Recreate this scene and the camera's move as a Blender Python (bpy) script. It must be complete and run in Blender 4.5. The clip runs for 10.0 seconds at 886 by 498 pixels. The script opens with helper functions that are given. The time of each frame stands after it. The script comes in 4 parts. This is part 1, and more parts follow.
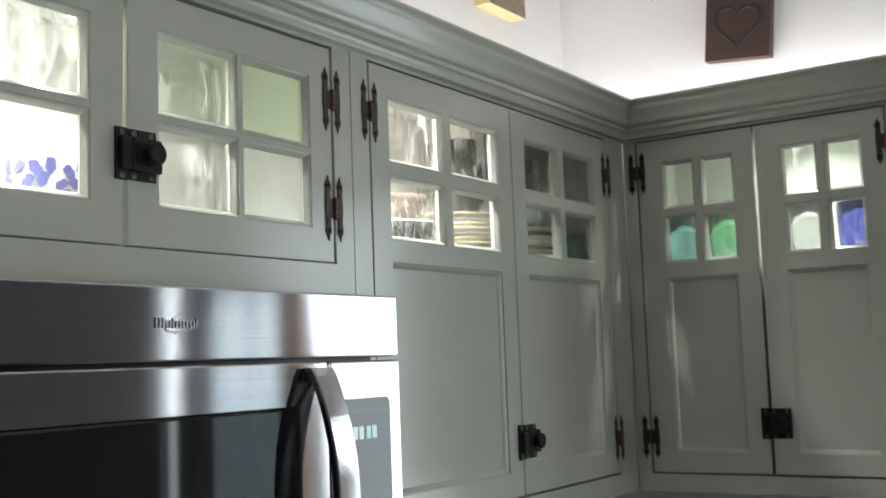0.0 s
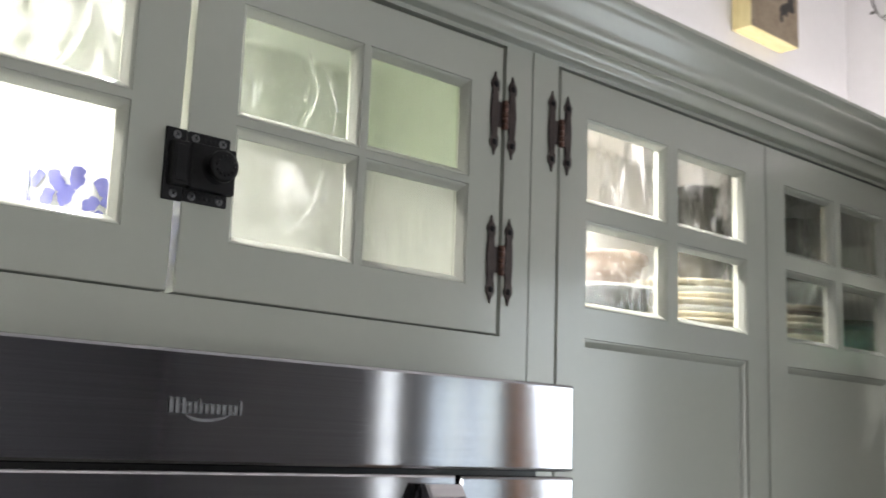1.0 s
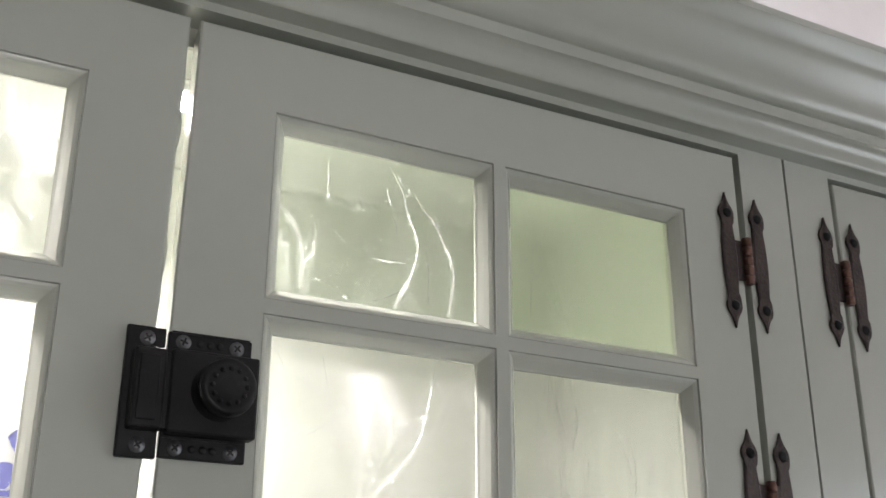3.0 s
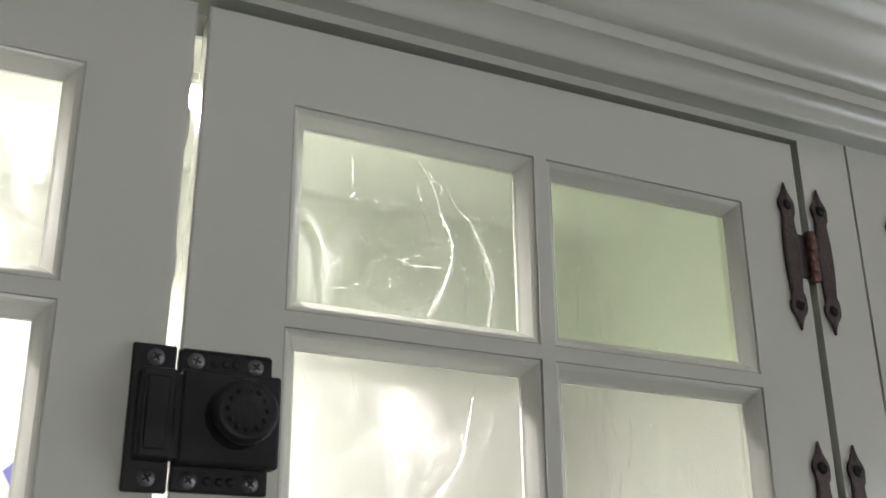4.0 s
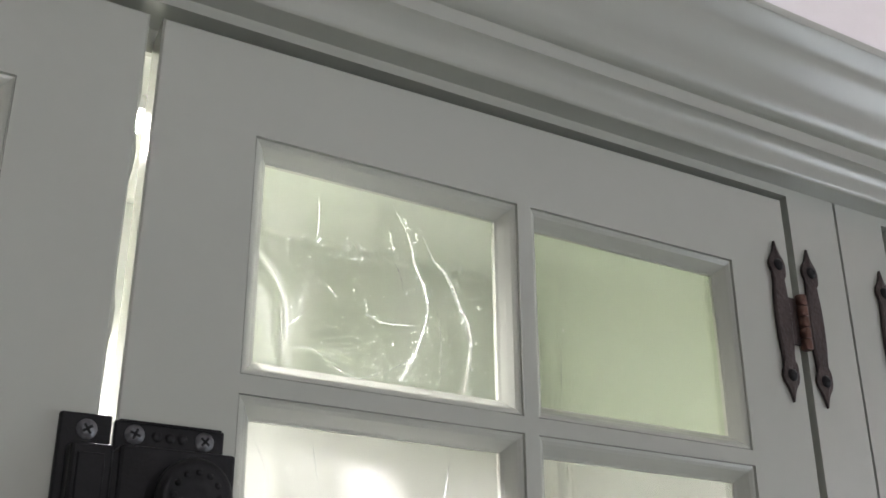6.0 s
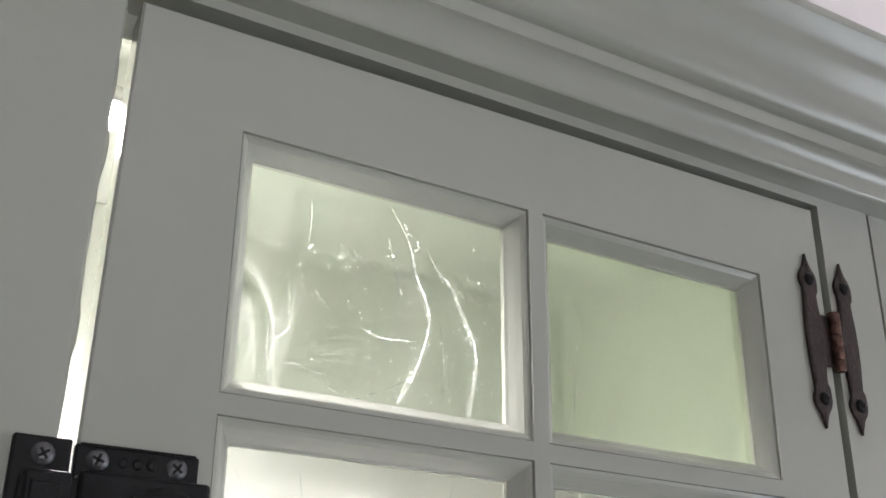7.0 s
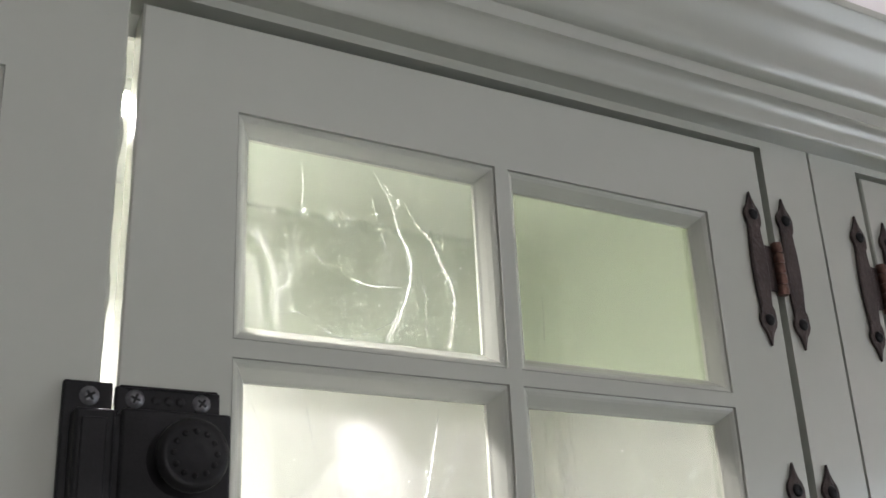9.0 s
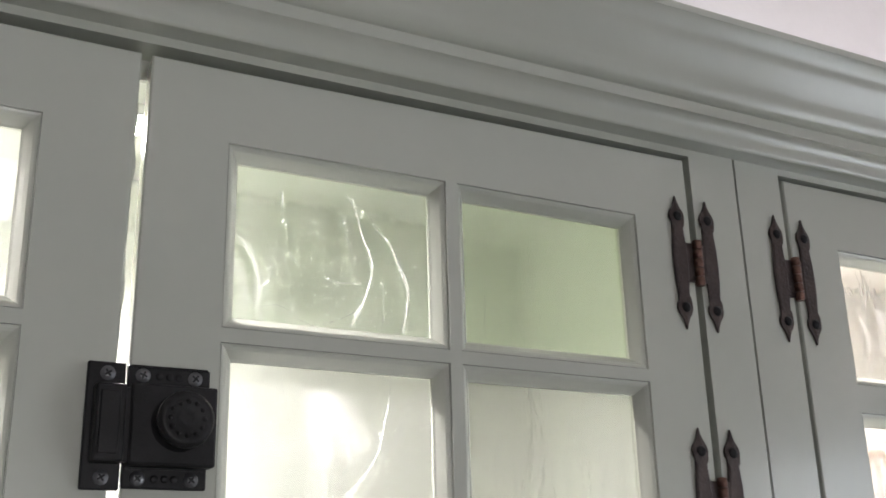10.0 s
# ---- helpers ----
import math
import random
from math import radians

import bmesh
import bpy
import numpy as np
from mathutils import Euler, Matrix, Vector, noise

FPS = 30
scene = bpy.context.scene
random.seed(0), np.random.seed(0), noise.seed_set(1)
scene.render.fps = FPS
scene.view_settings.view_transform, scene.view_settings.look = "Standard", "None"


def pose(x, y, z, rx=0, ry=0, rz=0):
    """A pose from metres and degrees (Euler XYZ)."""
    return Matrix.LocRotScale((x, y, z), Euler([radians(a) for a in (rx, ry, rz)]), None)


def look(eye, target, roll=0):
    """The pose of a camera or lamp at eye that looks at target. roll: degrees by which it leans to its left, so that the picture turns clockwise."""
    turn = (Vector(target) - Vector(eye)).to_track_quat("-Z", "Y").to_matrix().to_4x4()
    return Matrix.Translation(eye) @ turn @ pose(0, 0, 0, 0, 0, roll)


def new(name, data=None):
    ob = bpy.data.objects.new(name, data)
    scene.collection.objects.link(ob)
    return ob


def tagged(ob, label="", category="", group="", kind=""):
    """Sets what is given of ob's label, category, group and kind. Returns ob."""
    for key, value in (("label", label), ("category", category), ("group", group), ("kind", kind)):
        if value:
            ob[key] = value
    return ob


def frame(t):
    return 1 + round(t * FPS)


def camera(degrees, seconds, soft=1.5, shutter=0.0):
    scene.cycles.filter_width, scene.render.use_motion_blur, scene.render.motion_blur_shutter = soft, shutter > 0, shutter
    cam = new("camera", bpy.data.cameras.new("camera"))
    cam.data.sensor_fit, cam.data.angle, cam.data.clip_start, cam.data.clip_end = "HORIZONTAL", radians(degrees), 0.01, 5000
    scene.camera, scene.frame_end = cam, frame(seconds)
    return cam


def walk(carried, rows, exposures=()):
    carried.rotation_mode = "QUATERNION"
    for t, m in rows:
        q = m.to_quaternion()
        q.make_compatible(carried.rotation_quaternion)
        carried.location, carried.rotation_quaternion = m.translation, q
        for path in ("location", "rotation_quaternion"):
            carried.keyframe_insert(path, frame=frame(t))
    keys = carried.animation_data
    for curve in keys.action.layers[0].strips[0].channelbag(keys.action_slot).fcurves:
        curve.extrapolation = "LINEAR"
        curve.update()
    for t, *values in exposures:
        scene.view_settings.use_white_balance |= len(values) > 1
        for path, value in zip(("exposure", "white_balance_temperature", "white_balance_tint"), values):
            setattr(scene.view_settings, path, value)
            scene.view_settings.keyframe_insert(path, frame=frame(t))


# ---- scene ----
cam = camera(44.0, 10.0, 1.6, 0.2)
PATH = [
    (0, (0.987, -0.826, 1.699), (-0.121, 0.827, 1.903), -2.1),
    (0.4, (0.906, -0.676, 1.722), (-0.303, 0.893, 1.994), -1.2),
    (0.5, (0.886, -0.639, 1.728), (-0.349, 0.91, 1.998), -0.9),
    (0.8, (0.836, -0.503, 1.724), (-0.522, 0.932, 2.037), 0.3),
    (1, (0.805, -0.419, 1.728), (-0.669, 0.885, 2.082), 2.1),
    (1.2, (0.788, -0.347, 1.734), (-0.81, 0.797, 2.105), 2.8),
    (1.5, (0.731, -0.293, 1.751), (-0.949, 0.712, 2.162), 2.4),
    (1.8, (0.651, -0.256, 1.792), (-1.006, 0.769, 2.243), 1.9),
    (2, (0.611, -0.236, 1.806), (-1.01, 0.815, 2.324), 1.6),
    (2.5, (0.542, -0.175, 1.824), (-1.065, 0.834, 2.456), 1.7),
    (2.7, (0.52, -0.147, 1.827), (-1.106, 0.796, 2.509), 0.8),
    (3.8, (0.462, -0.083, 1.844), (-1.223, 0.722, 2.559), 0.5),
    (4, (0.45, -0.096, 1.85), (-1.219, 0.738, 2.57), -0.6),
    (4.5, (0.447, -0.144, 1.856), (-1.165, 0.774, 2.603), -0.1),
    (5, (0.442, -0.143, 1.86), (-1.117, 0.856, 2.617), -1.1),
    (5.2, (0.428, -0.138, 1.863), (-1.128, 0.863, 2.622), -0.7),
    (6.3, (0.378, -0.081, 1.887), (-1.204, 0.863, 2.666), -0.6),
    (6.5, (0.369, -0.075, 1.888), (-1.21, 0.867, 2.676), -1.0),
    (7, (0.357, -0.073, 1.897), (-1.22, 0.866, 2.692), 0.5),
    (7.5, (0.352, -0.062, 1.896), (-1.233, 0.87, 2.683), -1.3),
    (8, (0.355, -0.061, 1.893), (-1.252, 0.858, 2.649), -1.7),
    (8.5, (0.385, -0.072, 1.883), (-1.223, 0.863, 2.62), -2.2),
    (9, (0.411, -0.095, 1.871), (-1.189, 0.863, 2.594), -2.8),
    (9.5, (0.448, -0.129, 1.857), (-1.163, 0.825, 2.559), -1.8),
    (10, (0.536, -0.108, 1.855), (-1.131, 0.789, 2.5), -1.6),
]
walk(cam, [(t, look(eye, target, roll)) for t, eye, target, roll in PATH],
     ((0, -0.13, 6650, 0), (1, -0.05, 6750, 5), (2, -0.04, 6800, 8), (4, 0, 6800, 9), (6.5, 0.02, 6600, 10), (10, 0.0, 6720, 9)))

# ---- light ----
W = 1.36            # front plane of the return cabinet (y)
BACK = 0.27         # depth from cabinet fronts to the wall
WX0, WX1, WY0, WY1, WZ1 = -BACK, 3.3, -2.7, W + BACK, 2.76

world = bpy.data.worlds.new("sky")
scene.world = world
world.use_nodes = True
wn = world.node_tree.nodes
sky = wn.new("ShaderNodeTexSky")
sky.sky_type = "NISHITA"
sky.sun_disc = False
sky.sun_elevation, sky.sun_rotation = radians(38), radians(150)
world.node_tree.links.new(sky.outputs["Color"], wn["Background"].inputs["Color"])
wn["Background"].inputs["Strength"].default_value = 0.12


def lamp(name, kind, m, watts, colour, **kw):
    data = bpy.data.lights.new(name, kind)
    data.energy, data.color = watts, colour
    if kind == "AREA":
        data.shape, data.size, data.size_y = "RECTANGLE", kw["size"][0], kw["size"][1]
        data.spread = radians(kw.get("spread", 180))
    else:
        data.shadow_soft_size = kw["radius"]
    if kind == "SPOT":
        data.spot_size, data.spot_blend = radians(158), 0.9
    ob = new(name, data)
    ob.matrix_world = m
    return ob


sun = bpy.data.lights.new("sun", "SUN")
sun.energy, sun.angle, sun.color = 2.0, radians(4), (1.0, 0.96, 0.9)
new("sun", sun).matrix_world = look((0, 0, 0), (-0.4, -0.75, -0.66))

WIN_B = (0.64, 1.36, 0.95, 2.15)      # window in the wall beside the return cabinet: x0 x1 z0 z1
WIN_E = (-0.70, 0.30, 0.95, 2.25)       # added unseen opening opposite the microwave, lights the fronts: y0 y1 z0 z1
lamp("window_area_lamp", "AREA", look(((WIN_B[0] + WIN_B[1]) / 2, WY1 + 0.02, 1.6), ((WIN_B[0] + WIN_B[1]) / 2, 0, 1.45)),
     9.5, (0.82, 0.885, 1.0), size=(0.66, 1.1))
# added fill for the cabinet fronts, narrowed and turned off the return doors
lamp("window_area_lamp", "AREA", look((WX1 + 0.02, (WIN_E[0] + WIN_E[1]) / 2, 1.6), (0, -0.75, 1.6)),
     5.9, (0.945, 0.945, 1.0), size=(0.95, 1.2), spread=85)
# thin lamp added to draw one bright streak in the microwave steel
lamp("window_area_lamp", "AREA", look((1.945, WY1 + 0.02, 1.22), (1.945, 0, 1.22)), 1.0, (0.84, 0.90, 1.0), size=(0.042, 1.75))
lamp("window_area_lamp", "AREA", look((1.62, WY1 + 0.02, 1.425), (1.62, 0, 1.425)), 1.3, (0.68, 0.80, 1.0), size=(0.32, 1.05))
# light strips lying on the cabinet tops, behind the crown
lamp("cabinet_top_light", "AREA", pose(-0.205, 0.35, 2.215, 180, 0, 0), 5.2, (0.99, 0.95, 0.99), size=(0.012, 2.0))
lamp("cabinet_top_light", "AREA", pose(0.40, W + 0.205, 2.215, 180, 0, 0), 3.1, (0.99, 0.95, 0.99), size=(1.3, 0.012))



# ---- materials ----
def material(name):
    m = bpy.data.materials.new(name)
    m.use_nodes = True
    t = m.node_tree
    return m, t, t.nodes["Principled BSDF"]


def node(t, kind, **values):
    n = t.nodes.new(kind)
    for key, value in values.items():
        n.inputs[key.replace("_", " ")].default_value = value
    return n


def ramp(t, a, b, ca, cb):
    n = t.nodes.new("ShaderNodeValToRGB")
    n.color_ramp.elements[0].position, n.color_ramp.elements[1].position = a, b
    n.color_ramp.elements[0].color, n.color_ramp.elements[1].color = (*ca, 1), (*cb, 1)
    return n


def surface(name, c0, c1, rough=0.4, scale=8.0, grain=180.0, bump=0.05, metal=0.0, stretch=(1, 1, 1), spread=0.08):
    """Two-scale colour variation, fine relief and uneven gloss in object space."""
    m, t, p = material(name)
    co = t.nodes.new("ShaderNodeTexCoord")
    mp = node(t, "ShaderNodeMapping", Scale=stretch)
    t.links.new(co.outputs["Object"], mp.inputs["Vector"])
    big = node(t, "ShaderNodeTexNoise", Scale=scale, Detail=4.0, Roughness=0.6)
    fine = node(t, "ShaderNodeTexNoise", Scale=grain, Detail=3.0, Roughness=0.55)
    for n in (big, fine):
        t.links.new(mp.outputs[0], n.inputs["Vector"])
    mix = t.nodes.new("ShaderNodeMath")
    mix.operation = "MULTIPLY_ADD"
    mix.inputs[1].default_value = 0.35
    t.links.new(fine.outputs["Fac"], mix.inputs[0])
    t.links.new(big.outputs["Fac"], mix.inputs[2])
    r = ramp(t, 0.42, 0.92, c0, c1)
    t.links.new(mix.outputs[0], r.inputs["Fac"])
    t.links.new(r.outputs["Color"], p.inputs["Base Color"])
    rr = t.nodes.new("ShaderNodeMapRange")
    rr.inputs["To Min"].default_value, rr.inputs["To Max"].default_value = max(0.02, rough - spread), rough + spread
    t.links.new(big.outputs["Fac"], rr.inputs["Value"])
    t.links.new(rr.outputs[0], p.inputs["Roughness"])
    p.inputs["Metallic"].default_value = metal
    b = node(t, "ShaderNodeBump", Strength=bump, Distance=0.002)
    t.links.new(fine.outputs["Fac"], b.inputs["Height"])
    t.links.new(b.outputs[0], p.inputs["Normal"])
    return m


PAINT = surface("sage_paint", (0.512, 0.521, 0.458), (0.545, 0.553, 0.487), 0.20, 4.0, 90.0, 0.05, spread=0.03)
PAINT.node_tree.nodes["Principled BSDF"].inputs["Coat Weight"].default_value = 0.25
PAINT.node_tree.nodes["Principled BSDF"].inputs["Coat Roughness"].default_value = 0.14
INSIDE = surface("pale_green_lining", (0.645, 0.655, 0.605), (0.69, 0.70, 0.65), 0.55, 6.0, 120.0, 0.04)
INSIDE_WARM = surface("cream_lining", (0.69, 0.675, 0.66), (0.75, 0.735, 0.72), 0.6, 6.0, 120.0, 0.04)
PLASTER = surface("white_plaster", (0.74, 0.72, 0.73), (0.80, 0.78, 0.79), 0.75, 3.0, 60.0, 0.15)
# greyer than the plaster so that the steel mirrors a dimmer room
GREIGE = surface("greige_reflected_wall", (0.60, 0.59, 0.63), (0.68, 0.67, 0.71), 0.7, 3.0, 60.0, 0.12)
MAUVE = surface("mauve_grey_wall_paint", (0.29, 0.28, 0.305), (0.35, 0.34, 0.365), 0.7, 3.0, 60.0, 0.12)
TAUPE = surface("taupe_wall_paint", (0.085, 0.08, 0.085), (0.11, 0.105, 0.11), 0.7, 3.0, 60.0, 0.12)
INSIDE_PALE = surface("pale_lining", (0.64, 0.665, 0.61), (0.70, 0.725, 0.67), 0.55, 6.0, 120.0, 0.04)
FLOORTILE = surface("grey_floor_tile", (0.10, 0.095, 0.085), (0.14, 0.135, 0.12), 0.3, 3.0, 40.0, 0.05)
DOORWOOD = surface("orange_wood", (0.62, 0.29, 0.15), (0.76, 0.39, 0.21), 0.4, 4.0, 60.0, 0.1, stretch=(8, 8, 1))
BRONZE = surface("aged_bronze", (0.042, 0.033, 0.032), (0.09, 0.067, 0.06), 0.42, 60.0, 400.0, 0.35, metal=0.65)
COPPER = surface("rubbed_copper", (0.10, 0.055, 0.045), (0.24, 0.13, 0.10), 0.36, 80.0, 500.0, 0.3, metal=0.8)
IRON = surface("black_iron", (0.008, 0.0075, 0.008), (0.022, 0.021, 0.022), 0.46, 40.0, 700.0, 0.08, metal=0.55)
SCREW = surface("screw_steel", (0.12, 0.12, 0.125), (0.24, 0.24, 0.25), 0.35, 90.0, 500.0, 0.2, metal=0.9)
SLOT = surface("screw_slot", (0.012, 0.012, 0.012), (0.02, 0.02, 0.02), 0.8, 90.0, 400.0, 0.0)
DARKPLASTIC = surface("dark_plastic", (0.012, 0.012, 0.014), (0.022, 0.022, 0.024), 0.35, 20.0, 300.0, 0.05)
REDWOOD = surface("red_brown_wood", (0.036, 0.016, 0.012), (0.066, 0.029, 0.021), 0.45, 9.0, 70.0, 0.2, stretch=(1, 1, 5))
DARKWOOD = surface("dark_inlay_wood", (0.012, 0.006, 0.005), (0.025, 0.012, 0.009), 0.5, 9.0, 70.0, 0.2)
PINE = surface("yellow_pine", (0.60, 0.50, 0.24), (0.74, 0.64, 0.36), 0.55, 10.0, 80.0, 0.12, stretch=(5, 1, 1))
TANPRINT = surface("brown_print", (0.20, 0.15, 0.10), (0.36, 0.29, 0.21), 0.6, 26.0, 160.0, 0.05)
BLACKPRINT = surface("dark_print", (0.02, 0.018, 0.016), (0.05, 0.042, 0.036), 0.6, 30.0, 160.0, 0.05)
VINE = surface("grey_vine_metal", (0.10, 0.10, 0.10), (0.34, 0.33, 0.31), 0.5, 50.0, 300.0, 0.1, metal=0.2)
RIBBON = surface("grey_ribbon", (0.42, 0.42, 0.40), (0.52, 0.52, 0.50), 0.7, 40.0, 300.0, 0.1)
CREAM = surface("cream_glaze", (0.58, 0.50, 0.36), (0.74, 0.67, 0.52), 0.22, 20.0, 150.0, 0.03)
WHITEWARE = surface("white_glaze", (0.76, 0.76, 0.74), (0.84, 0.84, 0.82), 0.18, 20.0, 150.0, 0.03)
BROWNWARE = surface("brown_glaze", (0.06, 0.04, 0.03), (0.13, 0.09, 0.065), 0.2, 20.0, 150.0, 0.03)
DARKWARE = surface("dark_grey_glaze", (0.03, 0.03, 0.028), (0.075, 0.07, 0.062), 0.12, 24.0, 150.0, 0.05)
TAUPEWARE = surface("taupe_glaze", (0.30, 0.22, 0.19), (0.44, 0.35, 0.30), 0.2, 24.0, 150.0, 0.03)
BLUEWARE = surface("blue_glaze", (0.17, 0.17, 0.52), (0.28, 0.28, 0.68), 0.15, 40.0, 150.0, 0.03)


def steel_material():
    m, t, p = material("brushed_steel")
    co = t.nodes.new("ShaderNodeTexCoord")
    mp = node(t, "ShaderNodeMapping", Scale=(1, 1.2, 260))
    t.links.new(co.outputs["Object"], mp.inputs["Vector"])
    n = node(t, "ShaderNodeTexNoise", Scale=6.0, Detail=4.0)
    t.links.new(mp.outputs[0], n.inputs["Vector"])
    r = ramp(t, 0.3, 0.7, (0.50, 0.49, 0.505), (0.60, 0.59, 0.605))
    t.links.new(n.outputs["Fac"], r.inputs["Fac"])
    t.links.new(r.outputs[0], p.inputs["Base Color"])
    p.inputs["Metallic"].default_value = 1.0
    p.inputs["Roughness"].default_value = 0.10
    p.inputs["Anisotropic"].default_value = 0.93
    p.inputs["Anisotropic Rotation"].default_value = 0.25
    tan = t.nodes.new("ShaderNodeTangent")
    tan.direction_type, tan.axis = "RADIAL", "Z"
    t.links.new(tan.outputs[0], p.inputs["Tangent"])
    b = node(t, "ShaderNodeBump", Strength=0.02, Distance=0.0006)
    t.links.new(n.outputs["Fac"], b.inputs["Height"])
    t.links.new(b.outputs[0], p.inputs["Normal"])
    return m


STEEL = steel_material()


def wavy_glass(name, tint, wave=0.5, cloud=0.3, rough=0.04, clear=0.52, grain=34.0, detail=5.0):
    """Old seeded glass: slow waves, vertical reams, milky drawn streaks."""
    m, t, p = material(name)
    p.inputs["Base Color"].default_value = (*tint, 1)
    p.inputs["Transmission Weight"].default_value = 1.0
    p.inputs["IOR"].default_value = 1.45
    p.inputs["Roughness"].default_value = rough
    co = t.nodes.new("ShaderNodeTexCoord")
    info = t.nodes.new("ShaderNodeObjectInfo")
    off = t.nodes.new("ShaderNodeVectorMath")
    off.operation = "MULTIPLY_ADD"
    off.inputs[1].default_value = (7, 7, 7)
    t.links.new(info.outputs["Random"], off.inputs[0])
    t.links.new(co.outputs["Object"], off.inputs[2])
    mp = node(t, "ShaderNodeMapping", Scale=(1, 2.2, 1))
    t.links.new(off.outputs[0], mp.inputs["Vector"])
    slow = node(t, "ShaderNodeTexNoise", Scale=16.0, Detail=2.0, Distortion=1.2)
    fine = node(t, "ShaderNodeTexNoise", Scale=70.0, Detail=2.0, Distortion=0.6)
    for n in (slow, fine):
        t.links.new(mp.outputs[0], n.inputs["Vector"])
    add = t.nodes.new("ShaderNodeMath")
    add.operation = "MULTIPLY_ADD"
    add.inputs[1].default_value = 0.22
    t.links.new(fine.outputs["Fac"], add.inputs[0])
    t.links.new(slow.outputs["Fac"], add.inputs[2])
    b = node(t, "ShaderNodeBump", Strength=wave, Distance=0.004)
    t.links.new(add.outputs[0], b.inputs["Height"])
    t.links.new(b.outputs[0], p.inputs["Normal"])
    mp2 = node(t, "ShaderNodeMapping", Scale=(1, 1.0, 0.35), Rotation=(0.3, 0, 0))
    t.links.new(off.outputs[0], mp2.inputs["Vector"])
    streak = node(t, "ShaderNodeTexNoise", Scale=grain, Detail=detail, Roughness=0.5, Distortion=1.6)
    t.links.new(mp2.outputs[0], streak.inputs["Vector"])
    r = ramp(t, clear, clear + 0.32, (0.0, 0.0, 0.0), (cloud, cloud, cloud))
    t.links.new(streak.outputs["Fac"], r.inputs["Fac"])
    milk = node(t, "ShaderNodeBsdfTranslucent", Color=(0.97, 0.95, 0.94, 1))
    mix = t.nodes.new("ShaderNodeMixShader")
    t.links.new(r.outputs["Color"], mix.inputs["Fac"])
    t.links.new(p.outputs[0], mix.inputs[1])
    t.links.new(milk.outputs[0], mix.inputs[2])
    t.links.new(mix.outputs[0], t.nodes["Material Output"].inputs["Surface"])
    return m


GLASS = wavy_glass("seeded_glass", (0.905, 0.955, 0.875), 0.17, 0.05, 0.12)
GLASS_CLOUDY = wavy_glass("cloudy_seeded_glass", (0.845, 0.85, 0.83), 0.26, 0.07, 0.18, 0.30, 22.0, 4.0)
GLASS_CLEAR = wavy_glass("clear_old_glass", (0.88, 0.965, 0.805), 0.12, 0.05, 0.22)
GLASS_MOTTLED = wavy_glass("mottled_old_glass", (0.94, 0.945, 0.935), 0.55, 0.22, 0.10, 0.40, 30.0, 5.0)
GLASS_PLAIN = wavy_glass("plain_old_glass", (0.96, 0.965, 0.955), 0.17, 0.08, 0.07)
GLASS_SMALL = wavy_glass("small_light_glass", (0.96, 0.98, 0.95), 0.16, 0.10, 0.05)
GLASS_FAR = wavy_glass("rippled_glass", (0.96, 0.98, 0.95), 0.30, 0.16, 0.05)


def clear_glass(name, tint, rough=0.02):
    m, t, p = material(name)
    p.inputs["Base Color"].default_value = (*tint, 1)
    p.inputs["Transmission Weight"].default_value = 1.0
    p.inputs["Roughness"].default_value = rough
    n = node(t, "ShaderNodeTexNoise", Scale=40.0, Detail=2.0)
    b = node(t, "ShaderNodeBump", Strength=0.1, Distance=0.003)
    t.links.new(n.outputs["Fac"], b.inputs["Height"])
    t.links.new(b.outputs[0], p.inputs["Normal"])
    return m


def tinted(name, c0, c1):
    """Thick coloured glassware: half clear, half scattering body."""
    m, t, p = material(name)
    p.inputs["Transmission Weight"].default_value = 0.92
    p.inputs["Roughness"].default_value = 0.05
    co = t.nodes.new("ShaderNodeTexCoord")
    mp = node(t, "ShaderNodeMapping", Scale=(1, 1, 0.3))
    t.links.new(co.outputs["Object"], mp.inputs["Vector"])
    n = node(t, "ShaderNodeTexNoise", Scale=75.0, Detail=3.0, Distortion=1.0)
    t.links.new(mp.outputs[0], n.inputs["Vector"])
    r = ramp(t, 0.36, 0.68, c0, c1)
    t.links.new(n.outputs["Fac"], r.inputs["Fac"])
    b = node(t, "ShaderNodeBump", Strength=0.25, Distance=0.003)
    t.links.new(n.outputs["Fac"], b.inputs["Height"])
    t.links.new(b.outputs[0], p.inputs["Normal"])
    t.links.new(r.outputs[0], p.inputs["Base Color"])
    return m


MILKY = bpy.data.materials.new("milky_streak")
MILKY.use_nodes = True
mt = MILKY.node_tree
mp_ = mt.nodes["Principled BSDF"]
mtr = node(mt, "ShaderNodeBsdfTranslucent", Color=(0.9, 0.92, 0.88, 1))
mnz = node(mt, "ShaderNodeTexNoise", Scale=600.0, Detail=2.0)
mco = mt.nodes.new("ShaderNodeTexCoord")
mt.links.new(mco.outputs["Object"], mnz.inputs["Vector"])
mrp = ramp(mt, 0.35, 0.70, (0.06, 0.06, 0.06), (0.55, 0.55, 0.55))
mclear = node(mt, "ShaderNodeBsdfTransparent")
mmix = mt.nodes.new("ShaderNodeMixShader")
mt.links.new(mnz.outputs["Fac"], mrp.inputs["Fac"])
mt.links.new(mrp.outputs["Color"], mmix.inputs["Fac"])
mt.links.new(mclear.outputs[0], mmix.inputs[1])
mt.links.new(mtr.outputs[0], mmix.inputs[2])
mt.links.new(mmix.outputs[0], mt.nodes["Material Output"].inputs["Surface"])
mt.nodes.remove(mp_)

